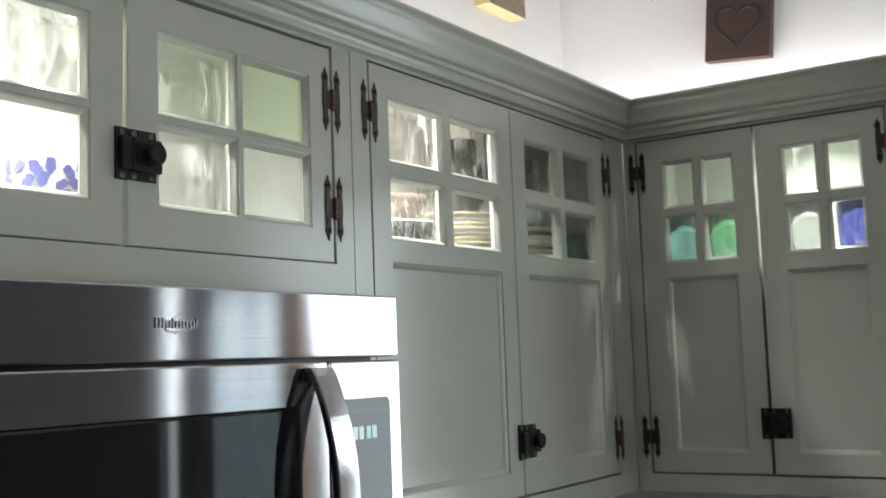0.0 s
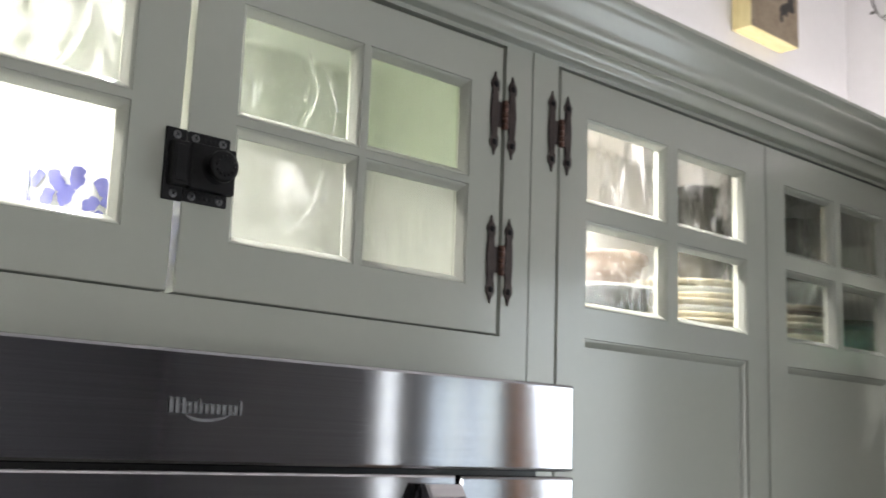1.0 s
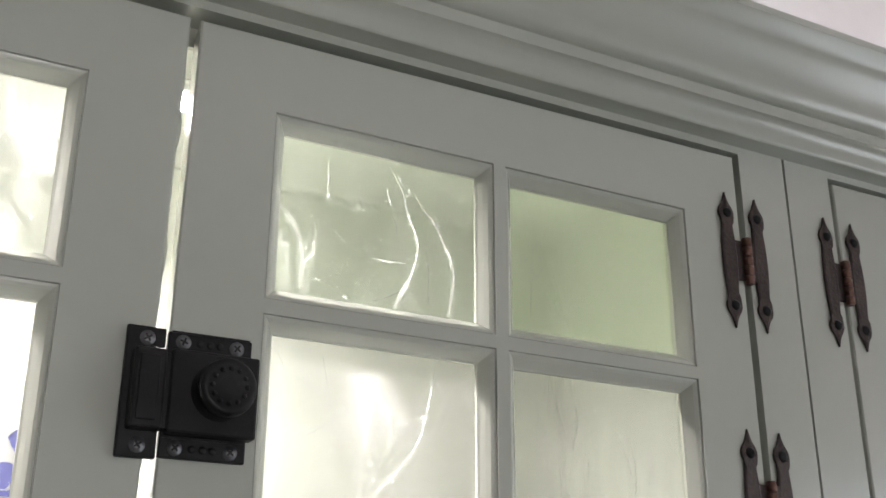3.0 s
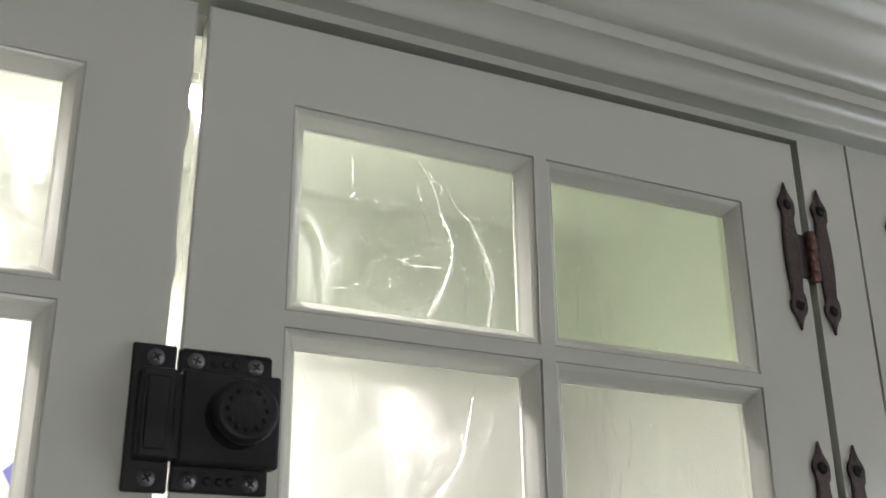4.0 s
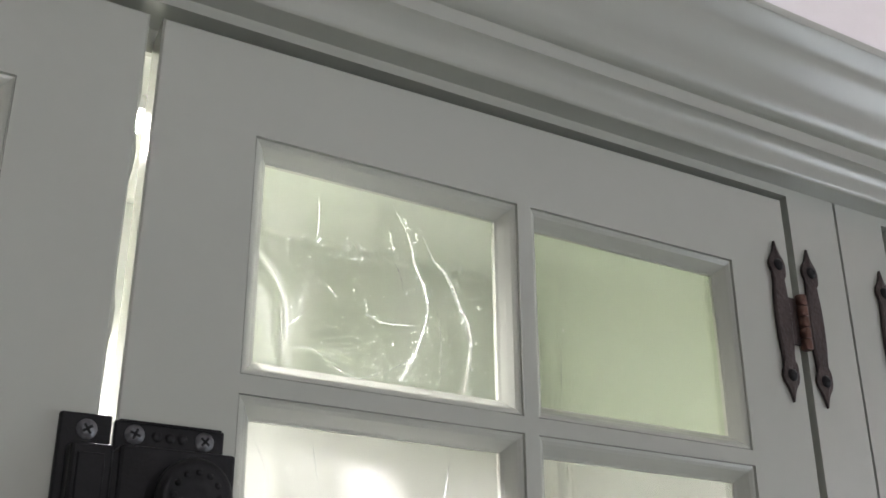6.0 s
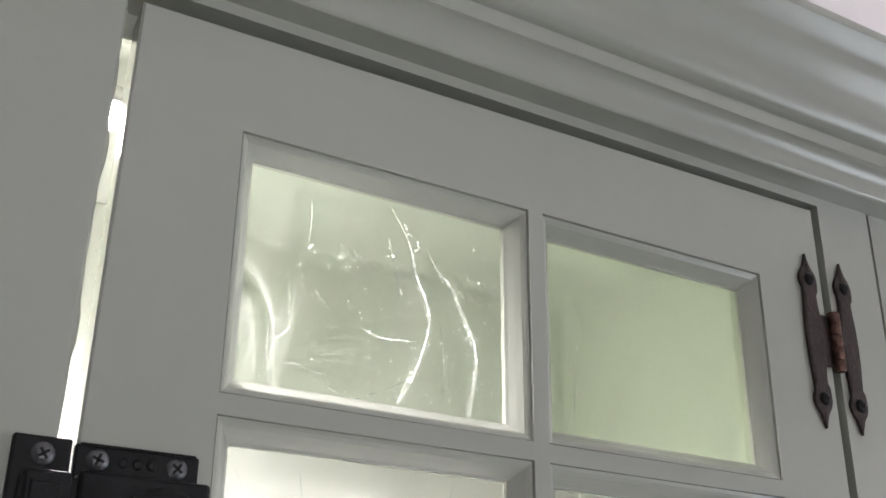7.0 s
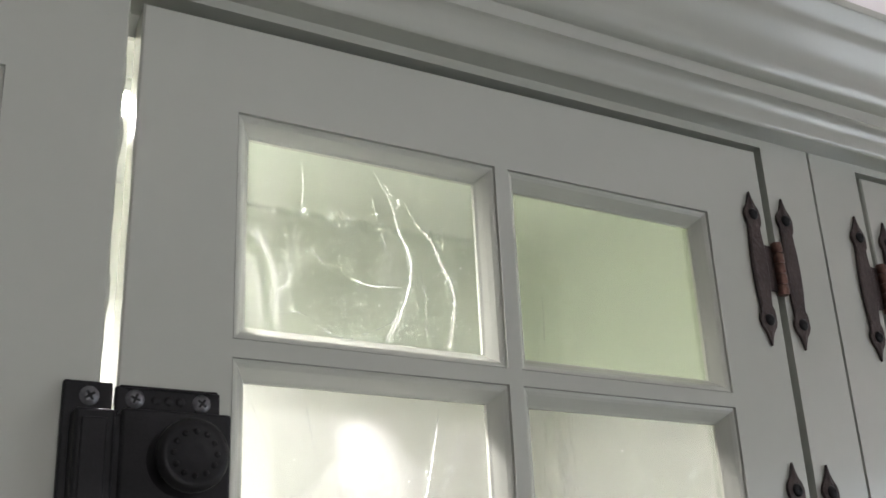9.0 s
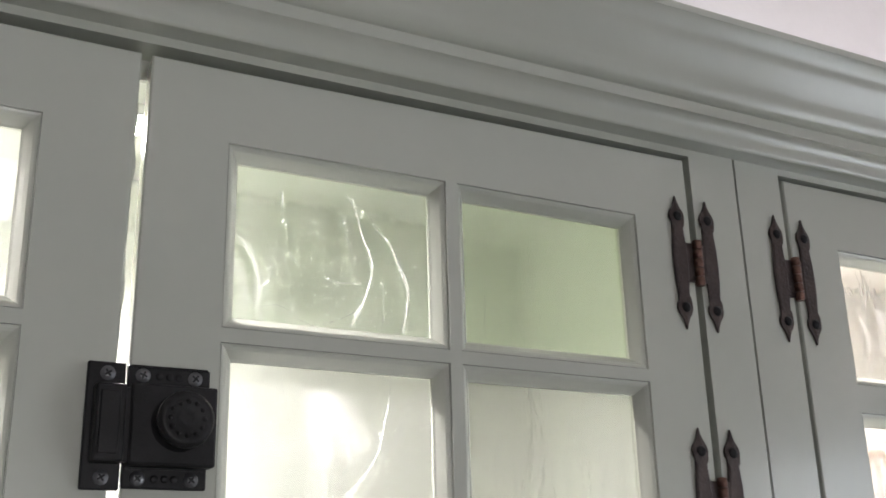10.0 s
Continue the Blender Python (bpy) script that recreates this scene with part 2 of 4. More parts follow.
HAZE = bpy.data.materials.new("milky_veil")
HAZE.use_nodes = True
ht = HAZE.node_tree
hat = ht.nodes.new("ShaderNodeAttribute")
hat.attribute_name = "milk"
hco = ht.nodes.new("ShaderNodeTexCoord")
hnz = node(ht, "ShaderNodeTexNoise", Scale=260.0, Detail=3.0, Roughness=0.6)
ht.links.new(hco.outputs["Object"], hnz.inputs["Vector"])
hmul = ht.nodes.new("ShaderNodeMath")
hmul.operation = "MULTIPLY"
ht.links.new(hat.outputs["Fac"], hmul.inputs[0])
hrp = ramp(ht, 0.30, 0.75, (0.25, 0.25, 0.25), (1.0, 1.0, 1.0))
ht.links.new(hnz.outputs["Fac"], hrp.inputs["Fac"])
ht.links.new(hrp.outputs["Color"], hmul.inputs[1])
hmix = node(ht, "ShaderNodeMixShader")
ht.links.new(hmul.outputs[0], hmix.inputs[0])
ht.links.new(node(ht, "ShaderNodeBsdfTransparent").outputs[0], hmix.inputs[1])
ht.links.new(node(ht, "ShaderNodeBsdfTranslucent", Color=(0.96, 0.95, 0.93, 1)).outputs[0], hmix.inputs[2])
ht.links.new(hmix.outputs[0], ht.nodes["Material Output"].inputs["Surface"])

SEED = bpy.data.materials.new("glass_seed")
SEED.use_nodes = True
st = SEED.node_tree
sgl = node(st, "ShaderNodeBsdfTranslucent", Color=(0.95, 0.95, 0.93, 1))
sgs = node(st, "ShaderNodeBsdfTransparent", Color=(0.9, 0.92, 0.9, 1))
smx = st.nodes.new("ShaderNodeAddShader")
st.links.new(sgl.outputs[0], smx.inputs[0])
st.links.new(sgs.outputs[0], smx.inputs[1])
st.links.new(smx.outputs[0], st.nodes["Material Output"].inputs["Surface"])

MILKGLASS = tinted("milk_glass", (0.90, 0.91, 0.92), (1.0, 1.0, 1.0))
CLEARWARE = clear_glass("clear_glassware", (0.96, 0.99, 0.97))
TURQ = tinted("turquoise_glass", (0.52, 0.90, 0.92), (0.92, 1.0, 1.0))
GREENG = tinted("green_glass", (0.34, 0.84, 0.50), (0.88, 1.0, 0.92))
COBALT = tinted("cobalt_glass", (0.24, 0.26, 0.82), (0.78, 0.80, 1.0))
WINDOWPANE = clear_glass("window_pane", (0.98, 1.0, 0.99))

BLACKGLASS = bpy.data.materials.new("black_glass")
BLACKGLASS.use_nodes = True
bg_ = BLACKGLASS.node_tree.nodes["Principled BSDF"]
bg_.inputs["Base Color"].default_value = (0.008, 0.009, 0.010, 1)
bg_.inputs["Roughness"].default_value = 0.04
bg_.inputs["Specular IOR Level"].default_value = 0.65


def glow(name, colour, strength):
    m, t, p = material(name)
    p.inputs["Emission Color"].default_value = (*colour, 1)
    p.inputs["Emission Strength"].default_value = strength
    return m


LED = glow("led_lens", (1.0, 0.98, 0.94), 60.0)
DIGITS = glow("display_digits", (0.55, 0.85, 1.0), 0.5)

BADGE = surface("badge_chrome", (0.55, 0.55, 0.56), (0.66, 0.66, 0.67), 0.25, 90.0, 500.0, 0.1, metal=0.9)


# ---- mesh helpers ----
def link(name, bm, mats, parent=None, label=""):
    me = bpy.data.meshes.new(name)
    bm.to_mesh(me)
    bm.free()
    for m in mats if isinstance(mats, (list, tuple)) else [mats]:
        me.materials.append(m)
    ob = new(name, me)
    if parent is not None:
        ob.parent = parent
    if label:
        ob["label"] = label
    return ob


def part(name, bm, mats, parent, label=""):
    return link(name, bm, mats, parent, label)


def root(name, m=None, label="", category="", group="", kind=""):
    ob = new(name)
    ob.empty_display_size = 0.05
    if m is not None:
        ob.matrix_world = m
    return tagged(ob, label, category, group, kind)


def box(bm, lo, hi, bevel=0.0, mat=0):
    vs = [bm.verts.new((x, y, z)) for x in (lo[0], hi[0]) for y in (lo[1], hi[1]) for z in (lo[2], hi[2])]
    fs = [bm.faces.new([vs[i] for i in f]) for f in ((0, 1, 3, 2), (4, 6, 7, 5), (0, 4, 5, 1), (2, 3, 7, 6), (0, 2, 6, 4), (1, 5, 7, 3))]
    for f in fs:
        f.material_index = mat
    if bevel:
        es = list({e for f in fs for e in f.edges})
        out = bmesh.ops.bevel(bm, geom=es, offset=bevel, segments=2, profile=0.5, affect="EDGES")
        for f in out["faces"]:
            f.material_index = mat
    return fs


def quad(bm, pts, mat=0):
    f = bm.faces.new([bm.verts.new(p) for p in pts])
    f.material_index = mat
    return f


def ring(bm, a, xa, b, xb, mat=0):
    """Four faces from the rectangle a at depth xa to the rectangle b at depth xb; rectangles are y0 y1 z0 z1."""
    ca = [(xa, a[0], a[2]), (xa, a[1], a[2]), (xa, a[1], a[3]), (xa, a[0], a[3])]
    cb = [(xb, b[0], b[2]), (xb, b[1], b[2]), (xb, b[1], b[3]), (xb, b[0], b[3])]
    for i in range(4):
        j = (i + 1) % 4
        quad(bm, (ca[i], ca[j], cb[j], cb[i]), mat)


def inset(r, d):
    return (r[0] + d, r[1] - d, r[2] + d, r[3] - d)


def holed(bm, rect, holes, x, mat=0):
    ys = sorted({rect[0], rect[1], *[h[0] for h in holes], *[h[1] for h in holes]})
    zs = sorted({rect[2], rect[3], *[h[2] for h in holes], *[h[3] for h in holes]})
    for y0, y1 in zip(ys, ys[1:]):
        for z0, z1 in zip(zs, zs[1:]):
            cy, cz = (y0 + y1) / 2, (z0 + z1) / 2
            if not any(h[0] < cy < h[1] and h[2] < cz < h[3] for h in holes):
                quad(bm, ((x, y0, z0), (x, y1, z0), (x, y1, z1), (x, y0, z1)), mat)


def weld(bm):
    bmesh.ops.remove_doubles(bm, verts=bm.verts, dist=0.00005)
    bmesh.ops.recalc_face_normals(bm, faces=bm.faces)


def lathe(bm, profile, centre, axis="z", steps=24, mat=0, wob=None):
    """Turns (radius, height) pairs about an axis through centre."""
    rings = []
    for r, h in profile:
        row = []
        for i in range(steps):
            a = 2 * math.pi * i / steps
            rr = r * (wob(a, h) if wob else 1.0)
            p = (rr * math.cos(a), rr * math.sin(a), h) if axis == "z" else (h, rr * math.cos(a), rr * math.sin(a))
            row.append(bm.verts.new((centre[0] + p[0], centre[1] + p[1], centre[2] + p[2])))
        rings.append(row)
    for a, b in zip(rings, rings[1:]):
        for i in range(steps):
            j = (i + 1) % steps
            f = bm.faces.new((a[i], a[j], b[j], b[i]))
            f.smooth, f.material_index = True, mat
    for row in (rings[0], rings[-1]):
        f = bm.faces.new(row)
        f.material_index = mat


def prism(bm, outline, x0, x1, mat=0, bevel=0.0):
    """A flat plate cut to an outline in (y, z), from depth x0 to x1, with a chamfered front."""
    cy = sum(p[0] for p in outline) / len(outline)
    cz = sum(p[1] for p in outline) / len(outline)
    shrink = lambda p, k: (cy + (p[0] - cy) * k, cz + (p[1] - cz) * k)
    back = [bm.verts.new((x0, *p)) for p in outline]
    mid = [bm.verts.new((x1 - bevel, *p)) for p in outline]
    front = [bm.verts.new((x1, *shrink(p, 0.86 if bevel else 1.0))) for p in outline] if bevel else mid
    n = len(outline)
    loops = [(back, mid)] + ([(mid, front)] if bevel else [])
    for a, b in loops:
        for i in range(n):
            f = bm.faces.new((a[i], a[(i + 1) % n], b[(i + 1) % n], b[i]))
            f.material_index = mat
    bm.faces.new(front).material_index = mat


# ---- cabinet pieces, built facing +x with the door faces at x = 0 ----
STICK = ((0.0, 0.0), (0.0001, -0.0019), (0.0005, -0.0019), (0.0007, -0.0010), (0.0018, -0.0013), (0.0032, -0.0023), (0.0050, -0.0046), (0.0070, -0.0075), (0.0080, -0.0085), (0.0080, -0.0105))
PANELSTICK = ((0.0, 0.0), (0.0003, -0.0025), (0.0025, -0.0032), (0.0055, -0.0055), (0.0090, -0.0090))
THICK = 0.021
RABBET = 0.0018


def glazed_door(parent, rect, cells, panel=None, label="", lean=None):
    """A framed door with glazing bars round its lights and, below, a recessed panel."""
    bm = bmesh.new()
    holes = list(cells) + ([panel] if panel else [])
    edge = inset(rect, 0.0009)
    holed(bm, edge, holes, 0.0)
    ring(bm, edge, 0.0, rect, -0.0010)
    ring(bm, rect, -0.0010, rect, -THICK)
    for c in cells:
        for (d0, x0), (d1, x1) in zip(STICK, STICK[1:]):
            ring(bm, inset(c, d0), x0, inset(c, d1), x1)
        ring(bm, inset(c, STICK[-1][0]), -0.0105, inset(c, RABBET), -0.0106)
        ring(bm, inset(c, RABBET), -0.0106, inset(c, RABBET), -THICK)
    if panel:
        for (d0, x0), (d1, x1) in zip(PANELSTICK, PANELSTICK[1:]):
            ring(bm, inset(panel, d0), x0, inset(panel, d1), x1)
    holed(bm, rect, [inset(c, RABBET) for c in cells], -THICK)
    weld(bm)
    if lean:
        # the meeting edge is not quite plumb, and the door has dropped a little there
        side, low, high = lean
        for v in bm.verts:
            if v.co.z > rect[3] - 0.003:
                v.co.z -= 0.0032 * abs(v.co.y - rect[1 - side]) / (rect[1] - rect[0])
            if abs(v.co.y - rect[side]) < 0.004:
                k = (v.co.z - rect[2]) / (rect[3] - rect[2])
                v.co.y += low + (high - low) * k + (0.0020 if side == 0 and v.co.x < -0.01 else 0.0)
    door = part("door", bm, PAINT, parent, label)
    if panel:
        bm = bmesh.new()
        r = inset(panel, 0.0086)
        box(bm, (-0.0125, r[0], r[2]), (-0.0088, r[1], r[3]))
        part("panel", bm, PAINT, door)
    return door


def smooth_line(ps, steps=10):
    """Points of a smooth curve through ps."""
    line = []
    for i in range(len(ps) - 1):
        a, b, c, d = ps[max(i - 1, 0)], ps[i], ps[i + 1], ps[min(i + 2, len(ps) - 1)]
        for s in range(steps):
            k = s / steps
            line.append(0.5 * (2 * b + (c - a) * k + (2 * a - 5 * b + 4 * c - d) * k * k + (3 * b - a - 3 * c + d) * k ** 3))
    return line + [ps[-1]]


def pane(door, cell, mat, seeds=0, seed=1, marks=()):
    """One light of old glass. marks: drips, veils, hairs and blots, drawn in pane fractions from the top corner."""
    r = inset(cell, 0.0040)
    bm = bmesh.new()
    box(bm, (-0.0135, r[0], r[2]), (-0.0110, r[1], r[3]))
    r = inset(cell, 0.0084)
    rnd = random.Random(seed)
    at = lambda u, v: (r[0] + u * (r[1] - r[0]), r[3] - v * (r[3] - r[2]))
    held = lambda w, x: Vector((x, min(max(w.y, r[0]), r[1]), min(max(w.z, r[2]), r[3])))
    layer = [0]
    milk = bm.verts.layers.float.new("milk")

    def soft_ribbon(line, half, dense):
        """A band whose milkiness fades to nothing at both sides."""
        layer[0] += 1
        x, prev = -0.01088 + 0.000004 * layer[0], None
        for i, p in enumerate(line):
            q = i / (len(line) - 1)
            t = (line[min(i + 1, len(line) - 1)] - line[max(i - 1, 0)]).normalized()
            side = Vector((0, -t.z, t.y)) * half(q)
            row = []
            for k, m in ((-1, 0), (-0.6, 0.3), (-0.2, 0.9), (0.2, 1.0), (0.6, 0.3), (1, 0)):
                v = bm.verts.new(held(p + side * k, x))
                v[milk] = m * dense(q)
                row.append(v)
            if prev:
                for k in range(5):
                    bm.faces.new((prev[k], prev[k + 1], row[k + 1], row[k])).material_index = 3
            prev = row

    def drop(y, z, s, tall=1.0):
        if not (r[0] + s < y < r[1] - s and r[2] + s < z < r[3] - s):
            return
        m = Matrix.Translation((-0.0109, y, z)) @ Matrix.Rotation(rnd.uniform(-0.35, 0.35), 4, "X") @ Matrix.Diagonal((0.7, 1.0, tall, 1))
        out = bmesh.ops.create_icosphere(bm, subdivisions=1, radius=s, matrix=m)
        for f in {f for vv in out["verts"] for f in vv.link_faces}:
            f.material_index, f.smooth = 2, True

    def ribbon(line, half, mat_index):
        layer[0] += 1
        x, prev = -0.01088 + 0.000004 * layer[0], None
        for i, p in enumerate(line):
            t = (line[min(i + 1, len(line) - 1)] - line[max(i - 1, 0)]).normalized()
            side = Vector((0, -t.z, t.y))
            h = half(i / (len(line) - 1))
            row = (bm.verts.new(held(p - side * h, x)), bm.verts.new(held(p + side * h, x)))
            if prev and (row[0].co - row[1].co).length + (prev[0].co - prev[1].co).length > 1e-6:
                f = bm.faces.new((prev[0], prev[1], row[1], row[0]))
                f.material_index = mat_index
            prev = row

    for k in range(seeds):
        u, v = rnd.uniform(0.02, 0.98), rnd.uniform(0.03, 0.97)
        if marks and rnd.random() < 0.55:
            u = min(0.97, max(0.03, rnd.gauss(0.62, 0.22)))
            v = min(0.97, max(0.03, rnd.gauss(0.66, 0.22)))
        y, z = at(u, v)
        drop(y, z, rnd.choice((0.00016, 0.00018, 0.00018, 0.0002, 0.0002, 0.00024, 0.00034)), rnd.choice((1.0, 1.0, 1.2, 1.6)))
    for kind, pts, wide in marks:
        if kind == "blot":
            # a milky patch that thins out towards its rim
            layer[0] += 1
            c, x, ph = at(*pts), -0.01088 + 0.000004 * layer[0], rnd.uniform(0, 6)
            rings = []
            for k, m in ((0.12, 0.30), (0.35, 0.22), (0.6, 0.11), (0.8, 0.04), (1.0, 0.0)):
                row = []
                for q in range(24):
                    a = 2 * math.pi * q / 24
                    v = bm.verts.new(held(Vector((0, c[0] + wide * k * (1 + 0.3 * math.sin(3 * a + ph)) * math.cos(a), c[1] + 1.5 * wide * k * (1 + 0.25 * math.cos(2 * a + ph)) * math.sin(a))), x))
                    v[milk] = m
                    row.append(v)
                rings.append(row)
            bm.faces.new(rings[0]).material_index = 3
            for p, n in zip(rings, rings[1:]):
                for q in range(24):
                    bm.faces.new((p[q], p[(q + 1) % 24], n[(q + 1) % 24], n[q])).material_index = 3
            continue
        line = smooth_line([Vector((0, *at(*q))) for q in pts])
        n = len(line)
        if kind == "spots":
            for k in range(int(wide)):
                p = line[rnd.randrange(n)]
                drop(p.y + rnd.gauss(0, 0.0012), p.z + rnd.gauss(0, 0.0012), rnd.choice((0.0002, 0.0003, 0.00045)), rnd.choice((1.0, 1.4)))
            continue
        if kind == "veil":
            soft_ribbon(line, lambda q: wide * 1.3 * (0.75 + 0.25 * math.sin(9 * q)), lambda q: 0.15 * math.sin(math.pi * (0.06 + 0.9 * q)) ** 0.7)
        # fine threads that weave along the line, broken here and there
        count, amp = {"veil": (5, 1.0), "drip": (12, 0.85), "hair": (3, 0.6)}[kind]
        for strand in range(count):
            ph, off = rnd.uniform(0, 6), rnd.uniform(-1, 1)
            a, b = sorted((rnd.randrange(n), rnd.randrange(n)))
            if strand < 1:
                a, b = 0, n - 1
            if b - a < 4:
                continue
            thin = 0.00008 if kind == "veil" else 0.00015
            seg = []
            for i in range(a, b + 1):
                q = i / (n - 1)
                t = (line[min(i + 1, n - 1)] - line[max(i - 1, 0)]).normalized()
                spread = wide * amp * (0.3 + 0.9 * q) * (off + 0.35 * math.sin(6 * q + ph))
                seg.append(line[i] + Vector((0, -t.z, t.y)) * spread)
            ribbon(seg, lambda q: thin * (0.25 + math.sin(math.pi * q)) * (0.5 + 0.8 * rnd.random()), 1)
        if kind == "drip":
            soft_ribbon(line, lambda q: wide * (0.7 + 0.8 * q), lambda q: 0.03 + 0.32 * q ** 1.2)
            for k in range(int(70 * wide / 0.0012)):
                q = rnd.random() ** 0.6
                p = line[min(n - 1, int(q * n))]
                drop(p.y + rnd.gauss(0, wide * (0.8 + 1.6 * q)), p.z + rnd.gauss(0, 0.0008), rnd.choice((0.00012, 0.00014, 0.00016, 0.0002, 0.00026)), rnd.choice((1.0, 1.5, 2.2, 3.0)))
    ob = part("pane", bm, [mat, MILKY, SEED, HAZE], door, "wavy seeded antique glass")
    ob.visible_shadow = False
    return ob


def hinge(door, y, z):
    """An H hinge with arrow finials, centred on the gap at (y, z)."""
    bm = bmesh.new()
    half = [(0.0, 0.0465), (0.0012, 0.0425), (0.0026, 0.0390), (0.0052, 0.0355), (0.0062, 0.0325), (0.0058, 0.0297), (0.0042, 0.0272),
            (0.0046, 0.0200), (0.0055, 0.0120), (0.0059, 0.0)]
    right = half + [(a, -b) for a, b in half[-2::-1]]
    outline = right + [(-a, b) for a, b in right[-2:0:-1]]
    for s in (-1, 1):
        o = [(y + s * 0.0130 + a, z + b) for a, b in outline]
        prism(bm, o, 0.0004, 0.0026, 0, 0.0006)
        for e in (-1, 1):
            lathe(bm, ((0.0036, 0.0), (0.0034, 0.0012), (0.0024, 0.0020), (0.0010, 0.0023)), (0.0020, y + s * 0.0130, z + e * 0.0318), "x", 12, 2)
            for a in range(2):
                c = Vector((0.0043, y + s * 0.0130, z + e * 0.0318))
                d = Vector((0, math.cos(0.5 + a * math.pi / 2), math.sin(0.5 + a * math.pi / 2))) * 0.0016
                n = Vector((0, -d.z, d.y)) * 0.25
                quad(bm, (c - d - n, c + d - n, c + d + n, c - d + n), 3)
        # web between the strap and the barrel
        box(bm, (0.0004, min(y + s * 0.0085, y + s * 0.002), z - 0.0135), (0.0022, max(y + s * 0.0085, y + s * 0.002), z + 0.0135), 0, 0)
    for k in range(5):
        z0 = z - 0.0160 + k * 0.0064
        lathe(bm, ((0.0026, 0.0), (0.0034, 0.0006), (0.0034, 0.0056), (0.0026, 0.0062)), (0.0030, y + 0.0008, z0), "z", 12, 1)
    return part("hinge", bm, [BRONZE, COPPER, IRON, SLOT], door, "aged bronze H hinge with arrow tips")


def screw_head(bm, y, z, x, mat, slot, turn=0.0, r=0.0030):
    lathe(bm, ((r * 1.25, 0.0), (r * 1.25, 0.0002), (r, 0.0003), (r * 0.8, 0.0009), (r * 0.3, 0.0012)), (x, y, z), "x", 14, mat)
    for a in range(2):
        d = Vector((0, math.cos(turn + a * math.pi / 2), math.sin(turn + a * math.pi / 2))) * r * 0.68
        n = Vector((0, -d.z, d.y)) * 0.24
        c = Vector((x + 0.00135, y, z))
        quad(bm, (c - d - n, c + d - n, c + d + n, c - d + n), slot)


def cupboard_latch(left, right, y, z):
    """A cast cupboard catch: the keeper on one door, the case with its round turn on the other. y is the gap, z the middle."""
    bm = bmesh.new()
    k0, k1, h = y - 0.0182, y - 0.0002, 0.0305
    box(bm, (0.0002, k0, z - h), (0.0036, k1, z + h), 0.0008)
    box(bm, (0.003, k0 + 0.0030, z - 0.0185), (0.0125, k1 - 0.0006, z + 0.0185), 0.0012)
    box(bm, (0.004, k0 + 0.0052, z - 0.0150), (0.0132, k1 - 0.0035, z + 0.0150), 0.0006)
    for s in (-1, 1):
        screw_head(bm, y - 0.0088, z + s * 0.0248, 0.0034, 1, 2, 0.6)
    part("latch_keeper", bm, [IRON, SCREW, SLOT], left, "black cast iron keeper with steel screws")
    bm = bmesh.new()
    c0, c1 = y + 0.0007, y + 0.0424
    box(bm, (0.0002, c0, z - h + 0.001), (0.0036, c1 - 0.0010, z + h - 0.001), 0.0008)
    for s in (-1, 1):
        # raised rim along the flange, with cast lozenges between the screws
        zf = z + s * 0.0248
        box(bm, (0.003, c0 + 0.0015, zf + 0.0042), (0.0042, c1 - 0.0025, zf + 0.0050))
        for q in (0.0160, 0.0210, 0.0255):
            lathe(bm, ((0.0021, 0.0), (0.0017, 0.0007), (0.0006, 0.0009)), (0.0034, y + q, zf), "x", 8)
        screw_head(bm, y + 0.0080, zf, 0.0034, 1, 2, 0.2 + s)
        screw_head(bm, y + 0.0338, zf, 0.0034, 1, 2, 0.9)
    box(bm, (0.003, c0 + 0.0006, z - 0.0195), (0.0120, c1 + 0.0010, z + 0.0195), 0.0014)
    # bolt that bridges the gap
    box(bm, (0.004, y - 0.004, z - 0.0180), (0.0108, c0 + 0.003, z + 0.0170), 0.0005)
    ky, kz = y + 0.0250, z + 0.0010
    lathe(bm, ((0.0140, 0.0), (0.0135, 0.0012), (0.0085, 0.0022), (0.0072, 0.0035), (0.0082, 0.0060), (0.0122, 0.0080), (0.0137, 0.0105),
               (0.0134, 0.0128), (0.0110, 0.0146), (0.0100, 0.0141), (0.0062, 0.0153), (0.0050, 0.0147), (0.0018, 0.0153)), (0.0118, ky, kz), "x", 28)
    for i in range(12):
        a = 2 * math.pi * i / 12
        lathe(bm, ((0.0013, 0.0), (0.0011, 0.0008), (0.0004, 0.0012)), (0.0262, ky + 0.0080 * math.cos(a), kz + 0.0080 * math.sin(a)), "x", 7)
    part("latch", bm, [IRON, SCREW, SLOT], right, "black cast iron cupboard latch with round knob")


